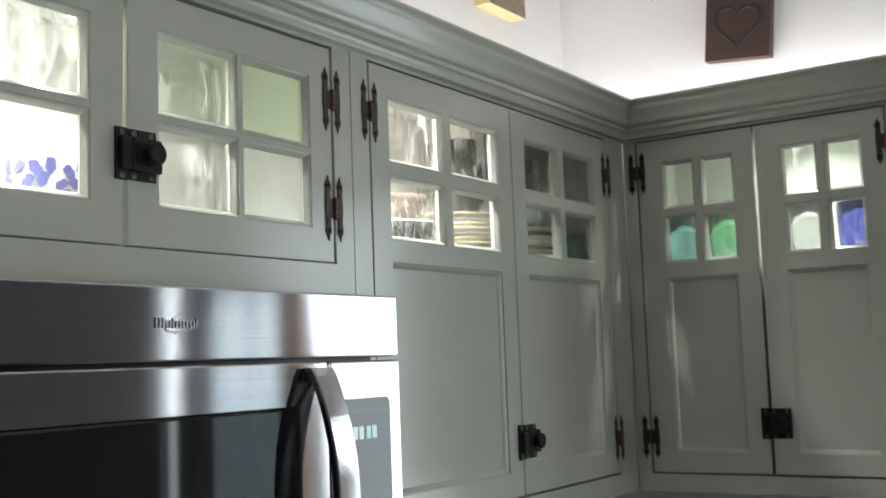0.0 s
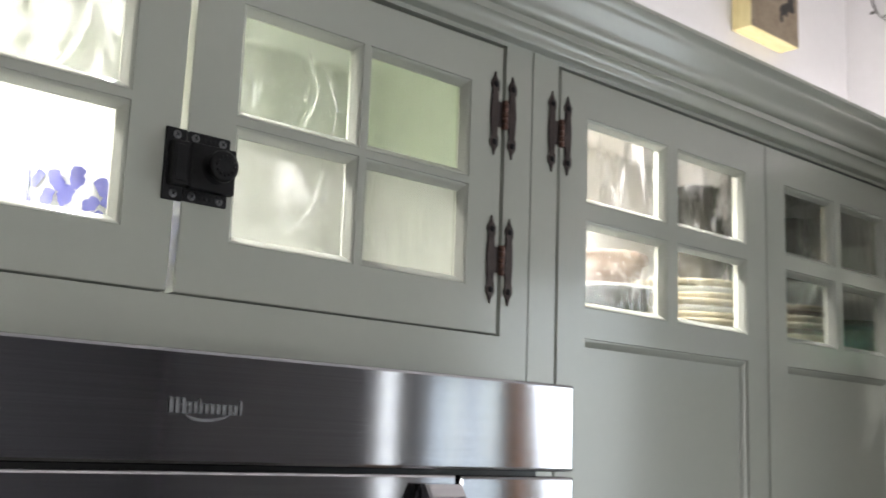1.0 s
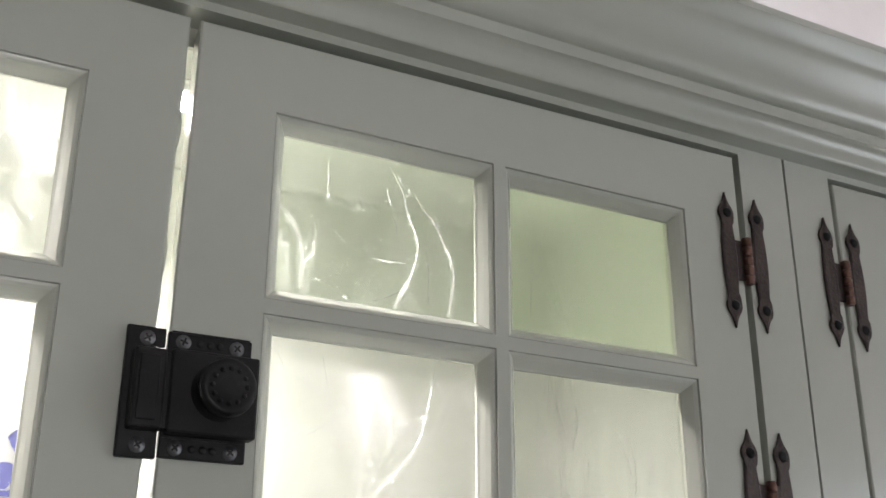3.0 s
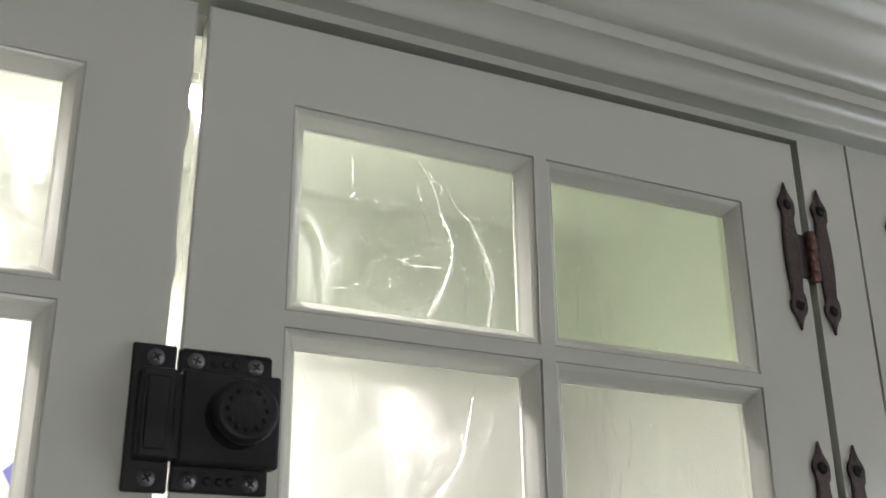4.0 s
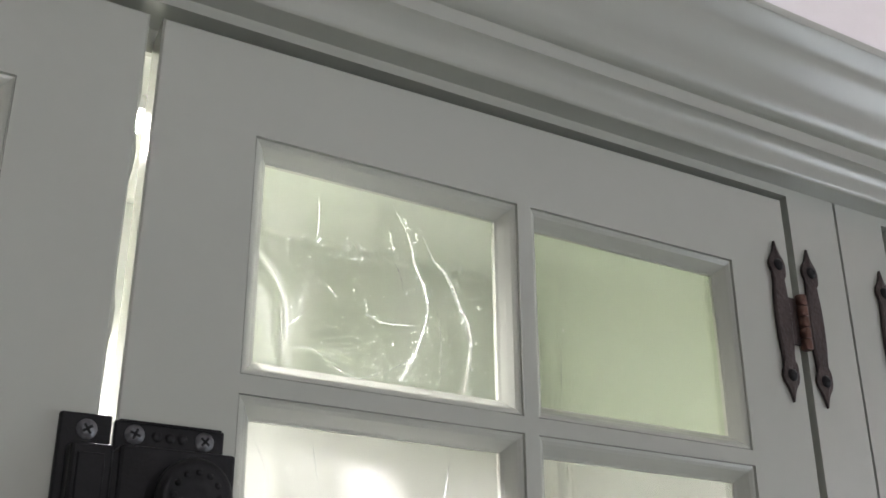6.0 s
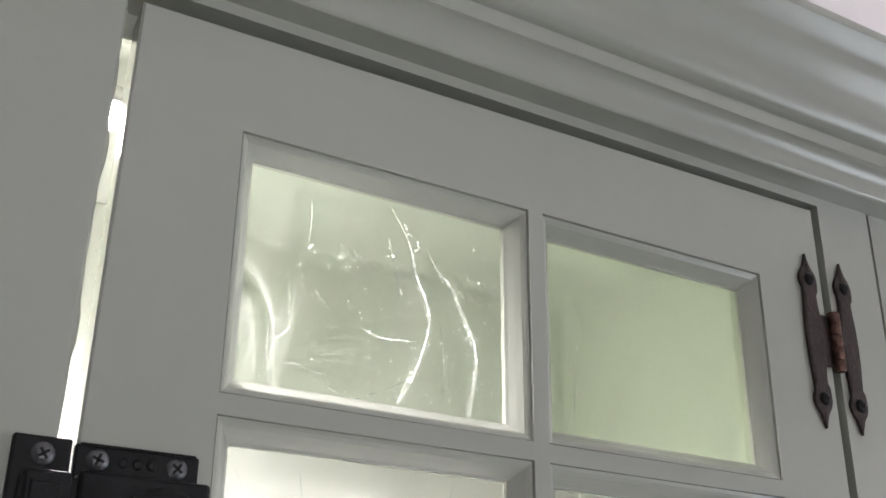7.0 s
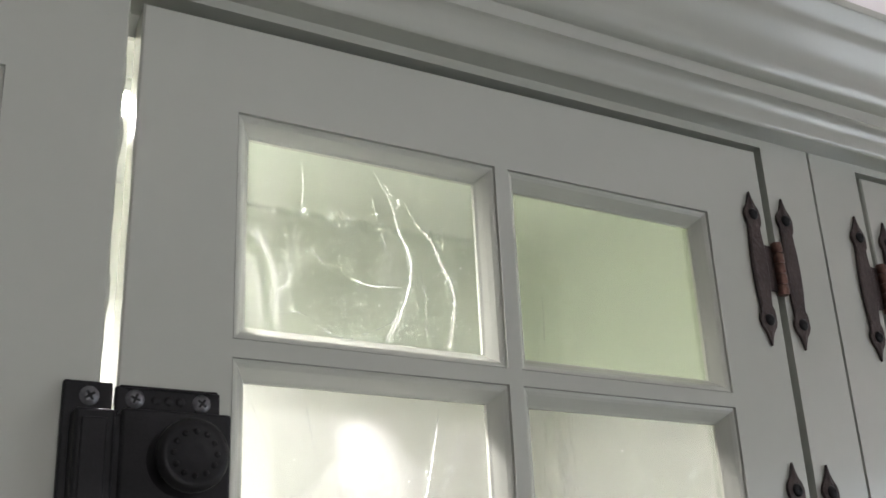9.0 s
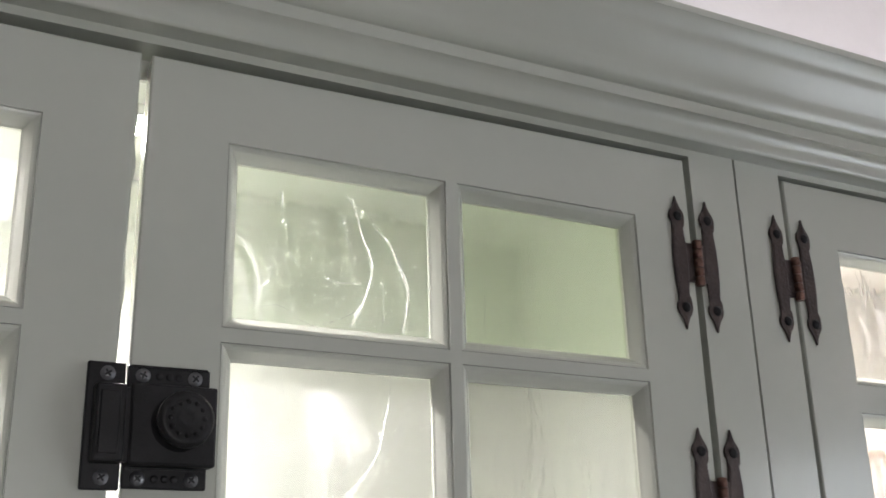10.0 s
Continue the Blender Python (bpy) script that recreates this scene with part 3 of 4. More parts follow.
def carcass(parent, y0, y1, z0, z1, openings, lining, shelf=None, skip_left=False):
    """Face frame, sides, top, bottom, back and shelf of a cabinet."""
    bm = bmesh.new()
    rect = (y0, y1, z0, z1)
    holed(bm, rect, openings, 0.0)
    stops = [(o[0] + 0.012, o[1] - 0.012, o[2] + 0.004, o[3] - 0.012) for o in openings]
    for o, s in zip(openings, stops):
        ring(bm, o, 0.0, o, -0.0215)
        ring(bm, o, -0.0215, s, -0.0215)
        ring(bm, s, -0.0215, s, -0.0245)
    ring(bm, rect, 0.0, rect, -0.0245)
    holed(bm, rect, stops, -0.0245)
    weld(bm)
    part("face_frame", bm, PAINT, parent)
    d = -BACK + 0.012
    for name, lo, hi in (("side_panel", (d, y0, z0), (-0.0250, y0 + 0.015, z1)), ("side_panel", (d, y1 - 0.015, z0), (-0.0250, y1, z1)),
                         ("bottom_panel", (d, y0 + 0.0155, z0 + 0.004), (-0.0250, y1 - 0.0155, z0 + 0.022)),
                         ("top_panel", (d, y0 + 0.0155, z1 - 0.018), (-0.0250, y1 - 0.0155, z1 - 0.003)),
                         ("back_panel", (-BACK + 0.003, y0, z0), (d - 0.0005, y1, z1))):
        b = bmesh.new()
        box(b, lo, hi)
        part(name, b, lining, parent)
    if shelf:
        b = bmesh.new()
        box(b, (d + 0.0005, y0 + 0.016, shelf - 0.018), (-0.030, y1 - 0.016, shelf), 0.0015)
        part("shelf", b, lining, parent)


def cells_of(y0, y1, z0, z1, bar=0.0065):
    ym, zm = (y0 + y1) / 2, (z0 + z1) / 2
    return [(a, b, c, d) for c, d in ((zm + bar / 2, z1), (z0, zm - bar / 2)) for a, b in ((y0, ym - bar / 2), (ym + bar / 2, y1))]


def puck_light(parent_m, x, y, z, watts, name="cabinet_light"):
    m = parent_m @ Matrix.Translation((x, y, z))
    thing = root(name, m, "small round LED light under the cabinet top", "light", "cabinet lights")
    bm = bmesh.new()
    lathe(bm, ((0.016, 0.0), (0.017, 0.002), (0.017, 0.007), (0.015, 0.008)), (0, 0, 0.0), "z", 20)
    part("housing", bm, WHITEWARE, thing)
    bm = bmesh.new()
    lathe(bm, ((0.006, -0.003), (0.011, -0.0022), (0.0125, -0.0004)), (0, 0, 0), "z", 20)
    part("lens", bm, LED, thing, "glowing white LED lens")
    lamp("cabinet_lamp", "SPOT", m @ Matrix.Translation((0, 0, -0.010)), watts, (0.985, 0.965, 1.0), radius=0.010)


# ---- the room shell ----
def slab(name, lo, hi, mat, holes=(), axis="y", label="", category=""):
    """A wall with thickness and openings that go through it."""
    bm = bmesh.new()
    if not holes:
        box(bm, lo, hi)
    else:
        a, b = (0, 1) if axis == "x" else (1, 0)
        us = sorted({lo[b], hi[b], *[h[0] for h in holes], *[h[1] for h in holes]})
        zs = sorted({lo[2], hi[2], *[h[2] for h in holes], *[h[3] for h in holes]})
        for u0, u1 in zip(us, us[1:]):
            for z0, z1 in zip(zs, zs[1:]):
                if not any(h[0] < (u0 + u1) / 2 < h[1] and h[2] < (z0 + z1) / 2 < h[3] for h in holes):
                    p0, p1 = [lo[0], lo[1], z0], [hi[0], hi[1], z1]
                    p0[b], p1[b] = u0, u1
                    box(bm, p0, p1)
        bmesh.ops.remove_doubles(bm, verts=bm.verts, dist=1e-5)
    return tagged(link(name, bm, mat), label, category, kind="structure")


slab("floor", (WX0 - 0.12, WY0 - 0.12, -0.05), (WX1 + 0.12, WY1 + 0.12, 0.0), FLOORTILE, label="grey smooth tile floor of the kitchen", category="floor")
slab("ceiling", (WX0 - 0.12, WY0 - 0.12, WZ1), (WX1 + 0.12, WY1 + 0.12, WZ1 + 0.05), PLASTER, label="plain white plaster kitchen ceiling", category="ceiling")
slab("wall_west", (WX0 - 0.12, WY0, 0.0), (WX0, WY1, WZ1), PLASTER, label="white plaster wall behind the cabinets", category="wall")
slab("wall_south", (WX0 - 0.12, WY0 - 0.12, 0.0), (WX1 + 0.12, WY0, WZ1), TAUPE, label="dark taupe painted kitchen wall", category="wall")
# same wall as wall_north; its grey stands in for the dim room corner
slab("wall_north_2", (2.02, WY1, 0.0), (WX1 + 0.12, WY1 + 0.12, WZ1), GREIGE, label="unseen end of the north wall, greyed to dim the steel's reflection", category="wall")
slab("wall_north", (WX0 - 0.12, WY1, 0.0), (2.02, WY1 + 0.12, WZ1), PLASTER, [WIN_B, (1.905, 1.985, 0.30, 2.15), (1.43, 1.81, 0.85, 2.00)], "y", "white plaster wall with a window", "wall")
slab("wall_east", (WX1, WY0, 0.0), (WX1 + 0.12, WY1, WZ1), MAUVE, [WIN_E, (0.35, 0.78, 0.0, 2.05)], "x", "mauve-grey painted wall with an added window and a door", "wall")


def window(name, m, w, h, bars, label):
    thing = root(name, m, label, "window", kind="structure")
    e = min(0.05, w * 0.16)
    bm = bmesh.new()
    for lo, hi in (((0, -0.045, 0), (e, 0.02, h)), ((w - e, -0.045, 0), (w, 0.02, h)), ((e + 0.0005, -0.04, 0), (w - e - 0.0005, 0.02, 0.05)), ((e + 0.0005, -0.04, h - 0.05), (w - e - 0.0005, 0.02, h))):
        box(bm, lo, hi, 0.003)
    for k in range(1, bars):
        x = w * k / bars
        box(bm, (x - 0.014, -0.03, 0.0505), (x + 0.014, 0.01, h - 0.0505), 0.002)
    box(bm, (e + 0.0005, -0.028, h / 2 - 0.014), (w - e - 0.0005, 0.008, h / 2 + 0.014), 0.002)
    part("window_frame", bm, WHITEWARE, thing)
    bm = bmesh.new()
    box(bm, (e - 0.004, -0.006, 0.045), (w - e + 0.004, -0.002, h - 0.045))
    p = part("pane", bm, WINDOWPANE, thing)
    p.visible_shadow = False
    bm = bmesh.new()
    box(bm, (-0.04, -0.10, -0.03), (w + 0.04, -0.046, -0.004), 0.004)
    part("window_sill", bm, WHITEWARE, thing)


def casing(x0, x1, z1, mat, name, label):
    bm = bmesh.new()
    box(bm, (x0, WY1 - 0.018, 0.0), (x1, WY1 - 0.001, z1), 0.003)
    tagged(link(name, bm, mat), label, "trim", kind="structure")


casing(1.365, 1.42, 2.25, DOORWOOD, "trim_2", "orange-brown wooden window casing")
window("window_1", pose(WIN_B[0], WY1 + 0.06, WIN_B[2]), WIN_B[1] - WIN_B[0], WIN_B[3] - WIN_B[2], 2, "white-framed kitchen window letting in daylight")
window("window_4", pose(1.43, WY1 + 0.06, 0.85), 0.38, 1.15, 2, "small white-framed window beside the back door")
# added slot that holds the streak lamp, not a known window
window("streak_window", pose(1.905, WY1 + 0.06, 0.30), 0.08, 1.85, 1, "narrow unseen window, added for the bright streak in the steel")
# unseen window added only as the place for the front fill
window("fill_window", pose(WX1 + 0.06, WIN_E[1], WIN_E[2], 0, 0, -90), WIN_E[1] - WIN_E[0], WIN_E[3] - WIN_E[2], 2, "wide white-framed window, added unseen to light the cabinet fronts")
bm = bmesh.new()
box(bm, (WX1 + 0.03, 0.355, 0.005), (WX1 + 0.07, 0.775, 2.045), 0.004)
for z0, z1 in ((0.2, 0.95), (1.1, 1.9)):
    box(bm, (WX1 + 0.022, 0.45, z0), (WX1 + 0.031, 0.68, z1), 0.004)
tagged(link("door_1", bm, DOORWOOD), "closed orange-brown wooden panel door", "door", kind="structure")
bm = bmesh.new()
box(bm, (-60, -60, -0.6), (60, 60, -0.55))
tagged(link("ground", bm, surface("lawn", (0.05, 0.09, 0.03), (0.10, 0.15, 0.06), 0.9, 0.5, 8.0, 0.3)), "green lawn outside the windows", "ground", kind="structure")

# ---- cabinet over the microwave ----
HERE = Matrix.Identity(4)
THERE = pose(0, W, 0, 0, 0, -90)
TOP = 2.2
over = root("wall_cabinet", HERE, "sage green wall cabinet with two glazed doors over the microwave", "cabinet", "kitchen wall cabinets")
D1, D2 = (-0.3655, -0.0018, 1.8435, 2.1530), (0.0046, 0.3705, 1.8435, 2.1530)
carcass(over, -0.4165, 0.4155, 1.797, TOP, [(-0.370, 0.3755, 1.8415, 2.1565)], INSIDE)
C1, C2 = cells_of(-0.3225, -0.0472, 1.8905, 2.1050, 0.0077), cells_of(0.0496, 0.3248, 1.8905, 2.1060, 0.0077)
left_door = glazed_door(over, D1, C1, None, "glazed door with four panes", (1, -0.0018, 0.0020))
for i, c in enumerate(C1):
    pane(left_door, c, GLASS_MOTTLED if i < 2 else GLASS_PLAIN, (160, 260, 60, 60)[i], 11 + i,
         [("veil", ((0.15, 0.1), (0.3, 0.4), (0.22, 0.9)), 0.004), ("drip", ((0.55, 0.05), (0.48, 0.4), (0.56, 0.9)), 0.0016)] if i == 1 else ())
for z in (2.0775, 1.9205):
    hinge(left_door, -0.3685, z)
# paint ridges left along the meeting edge of the door
bm = bmesh.new()
rnd = random.Random(77)
prev = None
for k in range(64):
    q = k / 63
    z = 1.846 + 0.300 * q
    y = -0.0036 + 0.0038 * q + 0.0002
    w = 0.0003 + 0.0013 * max(0.0, math.sin(17 * q + 1) * math.sin(41 * q)) + 0.0005 * rnd.random()
    row = [bm.verts.new(p) for p in ((-0.0035, y - 0.0006, z), (-0.0045, y + w, z), (-0.0105, y + w * 0.8, z), (-0.0125, y - 0.0006, z))]
    if prev:
        for i in range(4):
            bm.faces.new((prev[i], prev[(i + 1) % 4], row[(i + 1) % 4], row[i]))
    prev = row
part("edge_paint", bm, PAINT, left_door, "uneven paint ridge on the door edge")
right_door = glazed_door(over, D2, C2, None, "glazed door with four panes", (0, -0.0014, 0.0012))
MARKS = {
    0: [("drip", ((0.53, 0.01), (0.61, 0.18), (0.64, 0.34), (0.68, 0.45), (0.70, 0.56), (0.68, 0.69), (0.64, 0.84), (0.58, 0.98)), 0.0013),
        ("drip", ((0.66, 0.12), (0.72, 0.28), (0.79, 0.37), (0.84, 0.51), (0.88, 0.62), (0.89, 0.76), (0.86, 0.98)), 0.0013),
        ("hair", ((0.64, 0.84), (0.58, 0.90), (0.50, 0.95)), 0.0012),
        ("hair", ((0.53, 0.18), (0.54, 0.24), (0.55, 0.31)), 0.0005),
        ("hair", ((0.55, 0.35), (0.58, 0.42), (0.59, 0.50)), 0.0005),
        ("hair", ((0.74, 0.55), (0.76, 0.72), (0.75, 0.97)), 0.0010),
        ("veil", ((-0.02, 0.44), (0.05, 0.51), (0.10, 0.63), (0.125, 0.78), (0.12, 0.92), (0.15, 1.0)), 0.0030),
        ("veil", ((0.00, 0.62), (0.05, 0.80), (0.04, 1.0)), 0.0050),
        ("hair", ((0.12, 0.92), (0.20, 0.88), (0.28, 0.92)), 0.0010),
        ("hair", ((0.12, 0.80), (0.16, 0.75), (0.19, 0.70)), 0.0004),
        ("hair", ((0.30, 0.95), (0.40, 0.99), (0.50, 0.95)), 0.0010),
        ("hair", ((0.26, 0.53), (0.29, 0.57), (0.34, 0.63)), 0.0005),
        ("hair", ((0.43, 0.66), (0.52, 0.69), (0.68, 0.67)), 0.0004),
        ("hair", ((0.22, 0.05), (0.23, 0.18), (0.22, 0.36)), 0.0003),
        ("spots", ((0.15, 0.63), (0.16, 0.64)), 2), ("spots", ((0.23, 0.34), (0.25, 0.41)), 4), ("spots", ((0.54, 0.22), (0.54, 0.30)), 6),
        ("spots", ((0.60, 0.10), (0.64, 0.2), (0.68, 0.45)), 12), ("spots", ((0.93, 0.5), (0.95, 0.55)), 3)],
    1: [("hair", ((0.125, 0.60), (0.12, 0.80), (0.11, 0.98)), 0.0003), ("spots", ((0.30, 0.14), (0.38, 0.22), (0.42, 0.30)), 7), ("spots", ((0.14, 0.45), (0.13, 0.75)), 5),
        ("spots", ((0.52, 0.55), (0.53, 0.57)), 1)],
    # these blots paint the hot spot of the cabinet lamp on milky glass
    2: [("blot", (0.50, 0.20), 0.018), ("blot", (0.44, 0.36), 0.024), ("blot", (0.60, 0.40), 0.016),
        ("veil", ((0.42, 0.02), (0.46, 0.3), (0.44, 0.6), (0.42, 0.98)), 0.0030),
        ("veil", ((0.92, 0.04), (0.84, 0.35), (0.68, 0.62), (0.48, 0.88)), 0.0028),
        ("drip", ((0.80, 0.02), (0.76, 0.3), (0.70, 0.55), (0.50, 0.86)), 0.0010),
        ("veil", ((0.40, 0.34), (0.22, 0.52), (0.02, 0.66)), 0.0026),
        ("hair", ((0.62, 0.35), (0.56, 0.6), (0.46, 0.80)), 0.0014),
        ("veil", ((0.02, 0.05), (0.09, 0.3), (0.03, 0.6)), 0.0024),
        ("hair", ((0.24, 0.05), (0.26, 0.20), (0.30, 0.40)), 0.0010)],
    3: [("veil", ((0.60, 0.35), (0.66, 0.6), (0.63, 0.95)), 0.0028), ("veil", ((0.20, 0.3), (0.14, 0.6), (0.18, 0.9)), 0.0030),
        ("hair", ((0.24, 0.45), (0.26, 0.70), (0.25, 0.95)), 0.0008), ("hair", ((0.66, 0.30), (0.70, 0.52), (0.68, 0.9)), 0.0010),
        ("blot", (0.80, 0.62), 0.016), ("spots", ((0.36, 0.15), (0.5, 0.2), (0.62, 0.35)), 6)],
}
for i, c in enumerate(C2):
    pane(right_door, c, (GLASS, GLASS_CLEAR, GLASS_CLOUDY, GLASS_CLOUDY)[i], (300, 40, 130, 80)[i], 31 + i, MARKS[i])
for z in (2.0775, 1.9205):
    hinge(right_door, 0.3712, z)
cupboard_latch(left_door, right_door, 0.0025, 1.9482)
puck_light(HERE, -0.1069, 0.0195, 2.1570, 7.0)
puck_light(HERE, -0.120, -0.2500, 2.1685, 8.5)

# ---- tall cabinet between the microwave and the corner ----
tall = root("wall_cabinet", HERE, "sage green wall cabinet with half-glazed panelled doors", "cabinet", "kitchen wall cabinets")
BOT = 1.413
D3, D4 = (0.4625, 0.8785, 1.459, 2.1535), (0.8810, 1.2720, 1.459, 2.1535)
carcass(tall, 0.4175, W + 0.004, BOT, TOP, [(0.4585, 1.2750, 1.455, 2.1566)], INSIDE_WARM, shelf=None)
for y0, y1 in ((0.4335, 0.9775), (0.9925, W - 0.0125)):
    bm = bmesh.new()
    box(bm, (-BACK + 0.0125, y0, 1.850), (-0.030, y1, 1.868), 0.0015)
    part("shelf", bm, INSIDE_WARM, tall)
P0, P1 = 1.502, 1.852
d3 = glazed_door(tall, D3, cells_of(0.5085, 0.8315, 1.886, 2.106, 0.020), (0.5085, 0.8315, P0, P1), "half-glazed door with a recessed panel")
for i, c in enumerate(cells_of(0.5085, 0.8315, 1.886, 2.106, 0.020)):
    pane(d3, c, GLASS_FAR, 24, 51 + i)
d4 = glazed_door(tall, D4, cells_of(0.9280, 1.2150, 1.886, 2.106, 0.020), (0.9280, 1.2200, P0, P1), "half-glazed door with a recessed panel")
for i, c in enumerate(cells_of(0.9280, 1.2150, 1.886, 2.106, 0.020)):
    pane(d4, c, GLASS_FAR, 24, 61 + i)
for z in (2.0772, 1.5285):
    hinge(d3, 0.4604, z)
    hinge(d4, 1.2735, z)
cupboard_latch(d3, d4, 0.8795, 1.552)
puck_light(HERE, -0.120, 0.630, 2.1685, 16.0)
bm = bmesh.new()
box(bm, (-BACK + 0.013, 0.978, 1.436), (-0.130, 0.992, 2.181))
part("partition", bm, INSIDE_WARM, tall)

# ---- cabinet on the return wall ----
turn = root("wall_cabinet", THERE, "sage green wall cabinet with half-glazed panelled doors", "cabinet", "kitchen wall cabinets")
D5, D6 = (0.0360, 0.2875, 1.453, 2.1535), (0.2935, 0.5450, 1.453, 2.1535)
carcass(turn, 0.0045, 0.600, BOT, TOP, [(0.0325, 0.5485, 1.449, 2.1566)], INSIDE_PALE, shelf=1.868)
for rect, group in ((D5, (0.0890, 0.2480)), (D6, (0.3430, 0.5020))):
    cc = cells_of(*group, 1.886, 2.106, 0.012)
    d = glazed_door(turn, rect, cc, (group[0], group[1] - 0.004, 1.494, 1.856), "half-glazed door with a recessed panel")
    for i, c in enumerate(cc):
        pane(d, c, GLASS_SMALL, 12, 71 + i)
    for z in (2.0875, 1.5255):
        hinge(d, 0.0345 if rect is D5 else 0.5465, z)
    if rect is D5:
        d5 = d
cupboard_latch(d5, d, 0.2905, 1.553)
puck_light(THERE, -0.12, 0.360, 2.1685, 6.2)

# ---- crown moulding ----
BEAD = [(0.0136, 2.1618), (0.0149, 2.1630), (0.0157, 2.1662), (0.0164, 2.1706), (0.0180, 2.1742), (0.0208, 2.1766), (0.0234, 2.1778)]
OGEE = [(0.0238, 2.1856), (0.0270, 2.1868), (0.0303, 2.1892), (0.0324, 2.1935), (0.0334, 2.1985), (0.0345, 2.2025), (0.0367, 2.2080), (0.0396, 2.2138), (0.0420, 2.2188),
        (0.0432, 2.2225), (0.0441, 2.2262), (0.0462, 2.2294), (0.0492, 2.2328), (0.0510, 2.2346)]


def rounded(pts, steps=5):
    """A smooth curve through the points."""
    out = []
    for i in range(len(pts) - 1):
        a, b, c, d = [Vector(pts[k]) for k in (max(i - 1, 0), i, i + 1, min(i + 2, len(pts) - 1))]
        for s in range(steps):
            k = s / steps
            out.append(tuple(0.5 * (2 * b + (c - a) * k + (2 * a - 5 * b + 4 * c - d) * k * k + (3 * b - a - 3 * c + d) * k ** 3)))
    return out + [pts[-1]]


PROFILE = [(-0.020, 2.1618)] + rounded(BEAD) + [(0.0236, 2.1790)] + rounded(OGEE) + [(0.0516, 2.2350), (0.0518, 2.2400), (-0.020, 2.2400)]
bm = bmesh.new()
rows = []
for px, pz in PROFILE:
    rows.append([bm.verts.new((px, -0.46, pz)), bm.verts.new((px, W - px, pz)), bm.verts.new((0.66, W - px, pz))])
for i in range(len(rows)):
    a, b = rows[i], rows[(i + 1) % len(rows)]
    for k in range(2):
        f = bm.faces.new((a[k], a[k + 1], b[k + 1], b[k]))
        f.smooth = True
bm.faces.new([r[0] for r in rows])
bm.faces.new([r[2] for r in reversed(rows)])
bmesh.ops.recalc_face_normals(bm, faces=bm.faces)
for e in bm.edges:
    e.smooth = len(e.link_faces) == 2 and e.calc_face_angle() < radians(32)
tagged(link("trim", bm, PAINT), "sage green painted crown moulding along the cabinet tops", "trim", kind="structure")

# light strips on the cabinet tops
for m, length in ((pose(-0.205, -0.65, 2.2005), 2.0), (pose(-0.20, W + 0.205, 2.2005, 0, 0, -90), 0.85)):
    bm = bmesh.new()
    box(bm, (-0.006, 0, 0), (0.006, length, 0.008), 0.001)
    tagged(link("led_strip", bm, WHITEWARE), "thin white LED strip lying on the cabinet top", "light strip", "light strips").matrix_world = m

# ---- microwave ----
mw = root("microwave", pose(0, 0, 0), "stainless steel over-the-range microwave hung under the cabinet", "microwave")
MX = 0.10
bm = bmesh.new()
box(bm, (-BACK + 0.004, -0.378, 1.372), (0.055, 0.378, 1.7905), 0.003)
part("body", bm, DARKPLASTIC, mw)
bm = bmesh.new()
box(bm, (0.0555, -0.380, 1.7085), (MX, 0.380, 1.7900), 0.003)
part("vent_panel", bm, STEEL, mw, "brushed steel upper band")
bm = bmesh.new()
frame_r, win_r = (-0.380, 0.2290, 1.374, 1.7040), (-0.325, 0.1770, 1.430, 1.6520)
holed(bm, inset(frame_r, 0.002), [win_r], MX + 0.001)
ring(bm, inset(frame_r, 0.002), MX + 0.001, frame_r, MX - 0.001)
ring(bm, frame_r, MX - 0.001, frame_r, 0.0555)
ring(bm, win_r, MX + 0.001, inset(win_r, 0.002), MX - 0.003)
weld(bm)
mdoor = part("door", bm, STEEL, mw, "brushed steel door with black glass")
bm = bmesh.new()
box(bm, (0.08, win_r[0] + 0.001, win_r[2] + 0.001), (MX - 0.0005, win_r[1] - 0.001, win_r[3] - 0.001), 0.004)
part("window_glass", bm, BLACKGLASS, mdoor, "glossy black glass")
bm = bmesh.new()
prev = None
HY0, HY1 = 0.184, 0.225
for k in range(33):
    s = k / 32
    z = 1.697 - 0.310 * s
    bow = MX + 0.004 + 0.038 * math.sin(math.pi * s) ** 0.8
    th = 0.010
    ring_ = ((bow, HY0 + 0.001), (bow + th - 0.002, HY0), (bow + th, HY0 + 0.002), (bow + th, HY1 - 0.002), (bow + th - 0.002, HY1), (bow, HY1 - 0.001))
    row = [bm.verts.new((*p, z)) for p in ring_]
    if prev:
        for i in range(6):
            bm.faces.new((prev[i], prev[(i + 1) % 6], row[(i + 1) % 6], row[i])).smooth = False
    else:
        bm.faces.new(row)
    prev = row
bm.faces.new(prev)
for zz in (1.688, 1.396):
    box(bm, (MX + 0.0015, HY0 + 0.004, zz - 0.009), (MX + 0.012, HY1 - 0.004, zz + 0.007), 0.002)
part("handle", bm, STEEL, mdoor, "bowed brushed steel handle")
bm = bmesh.new()
box(bm, (0.0555, 0.2335, 1.374), (MX + 0.001, 0.380, 1.7040), 0.003)
panel_ = part("control_panel", bm, STEEL, mw, "brushed steel control panel")
bm = bmesh.new()
outline = []
for cy, cz, a0 in ((0.345, 1.648, 0), (0.259, 1.648, 90), (0.259, 1.420, 180), (0.345, 1.420, 270)):
    for k in range(5):
        a = radians(a0 + 22.5 * k)
        outline.append((cy + 0.008 * math.cos(a), cz + 0.008 * math.sin(a)))
prism(bm, outline, MX + 0.0012, MX + 0.0026, 0)
part("display", bm, BLACKGLASS, panel_, "dark glossy touch display")
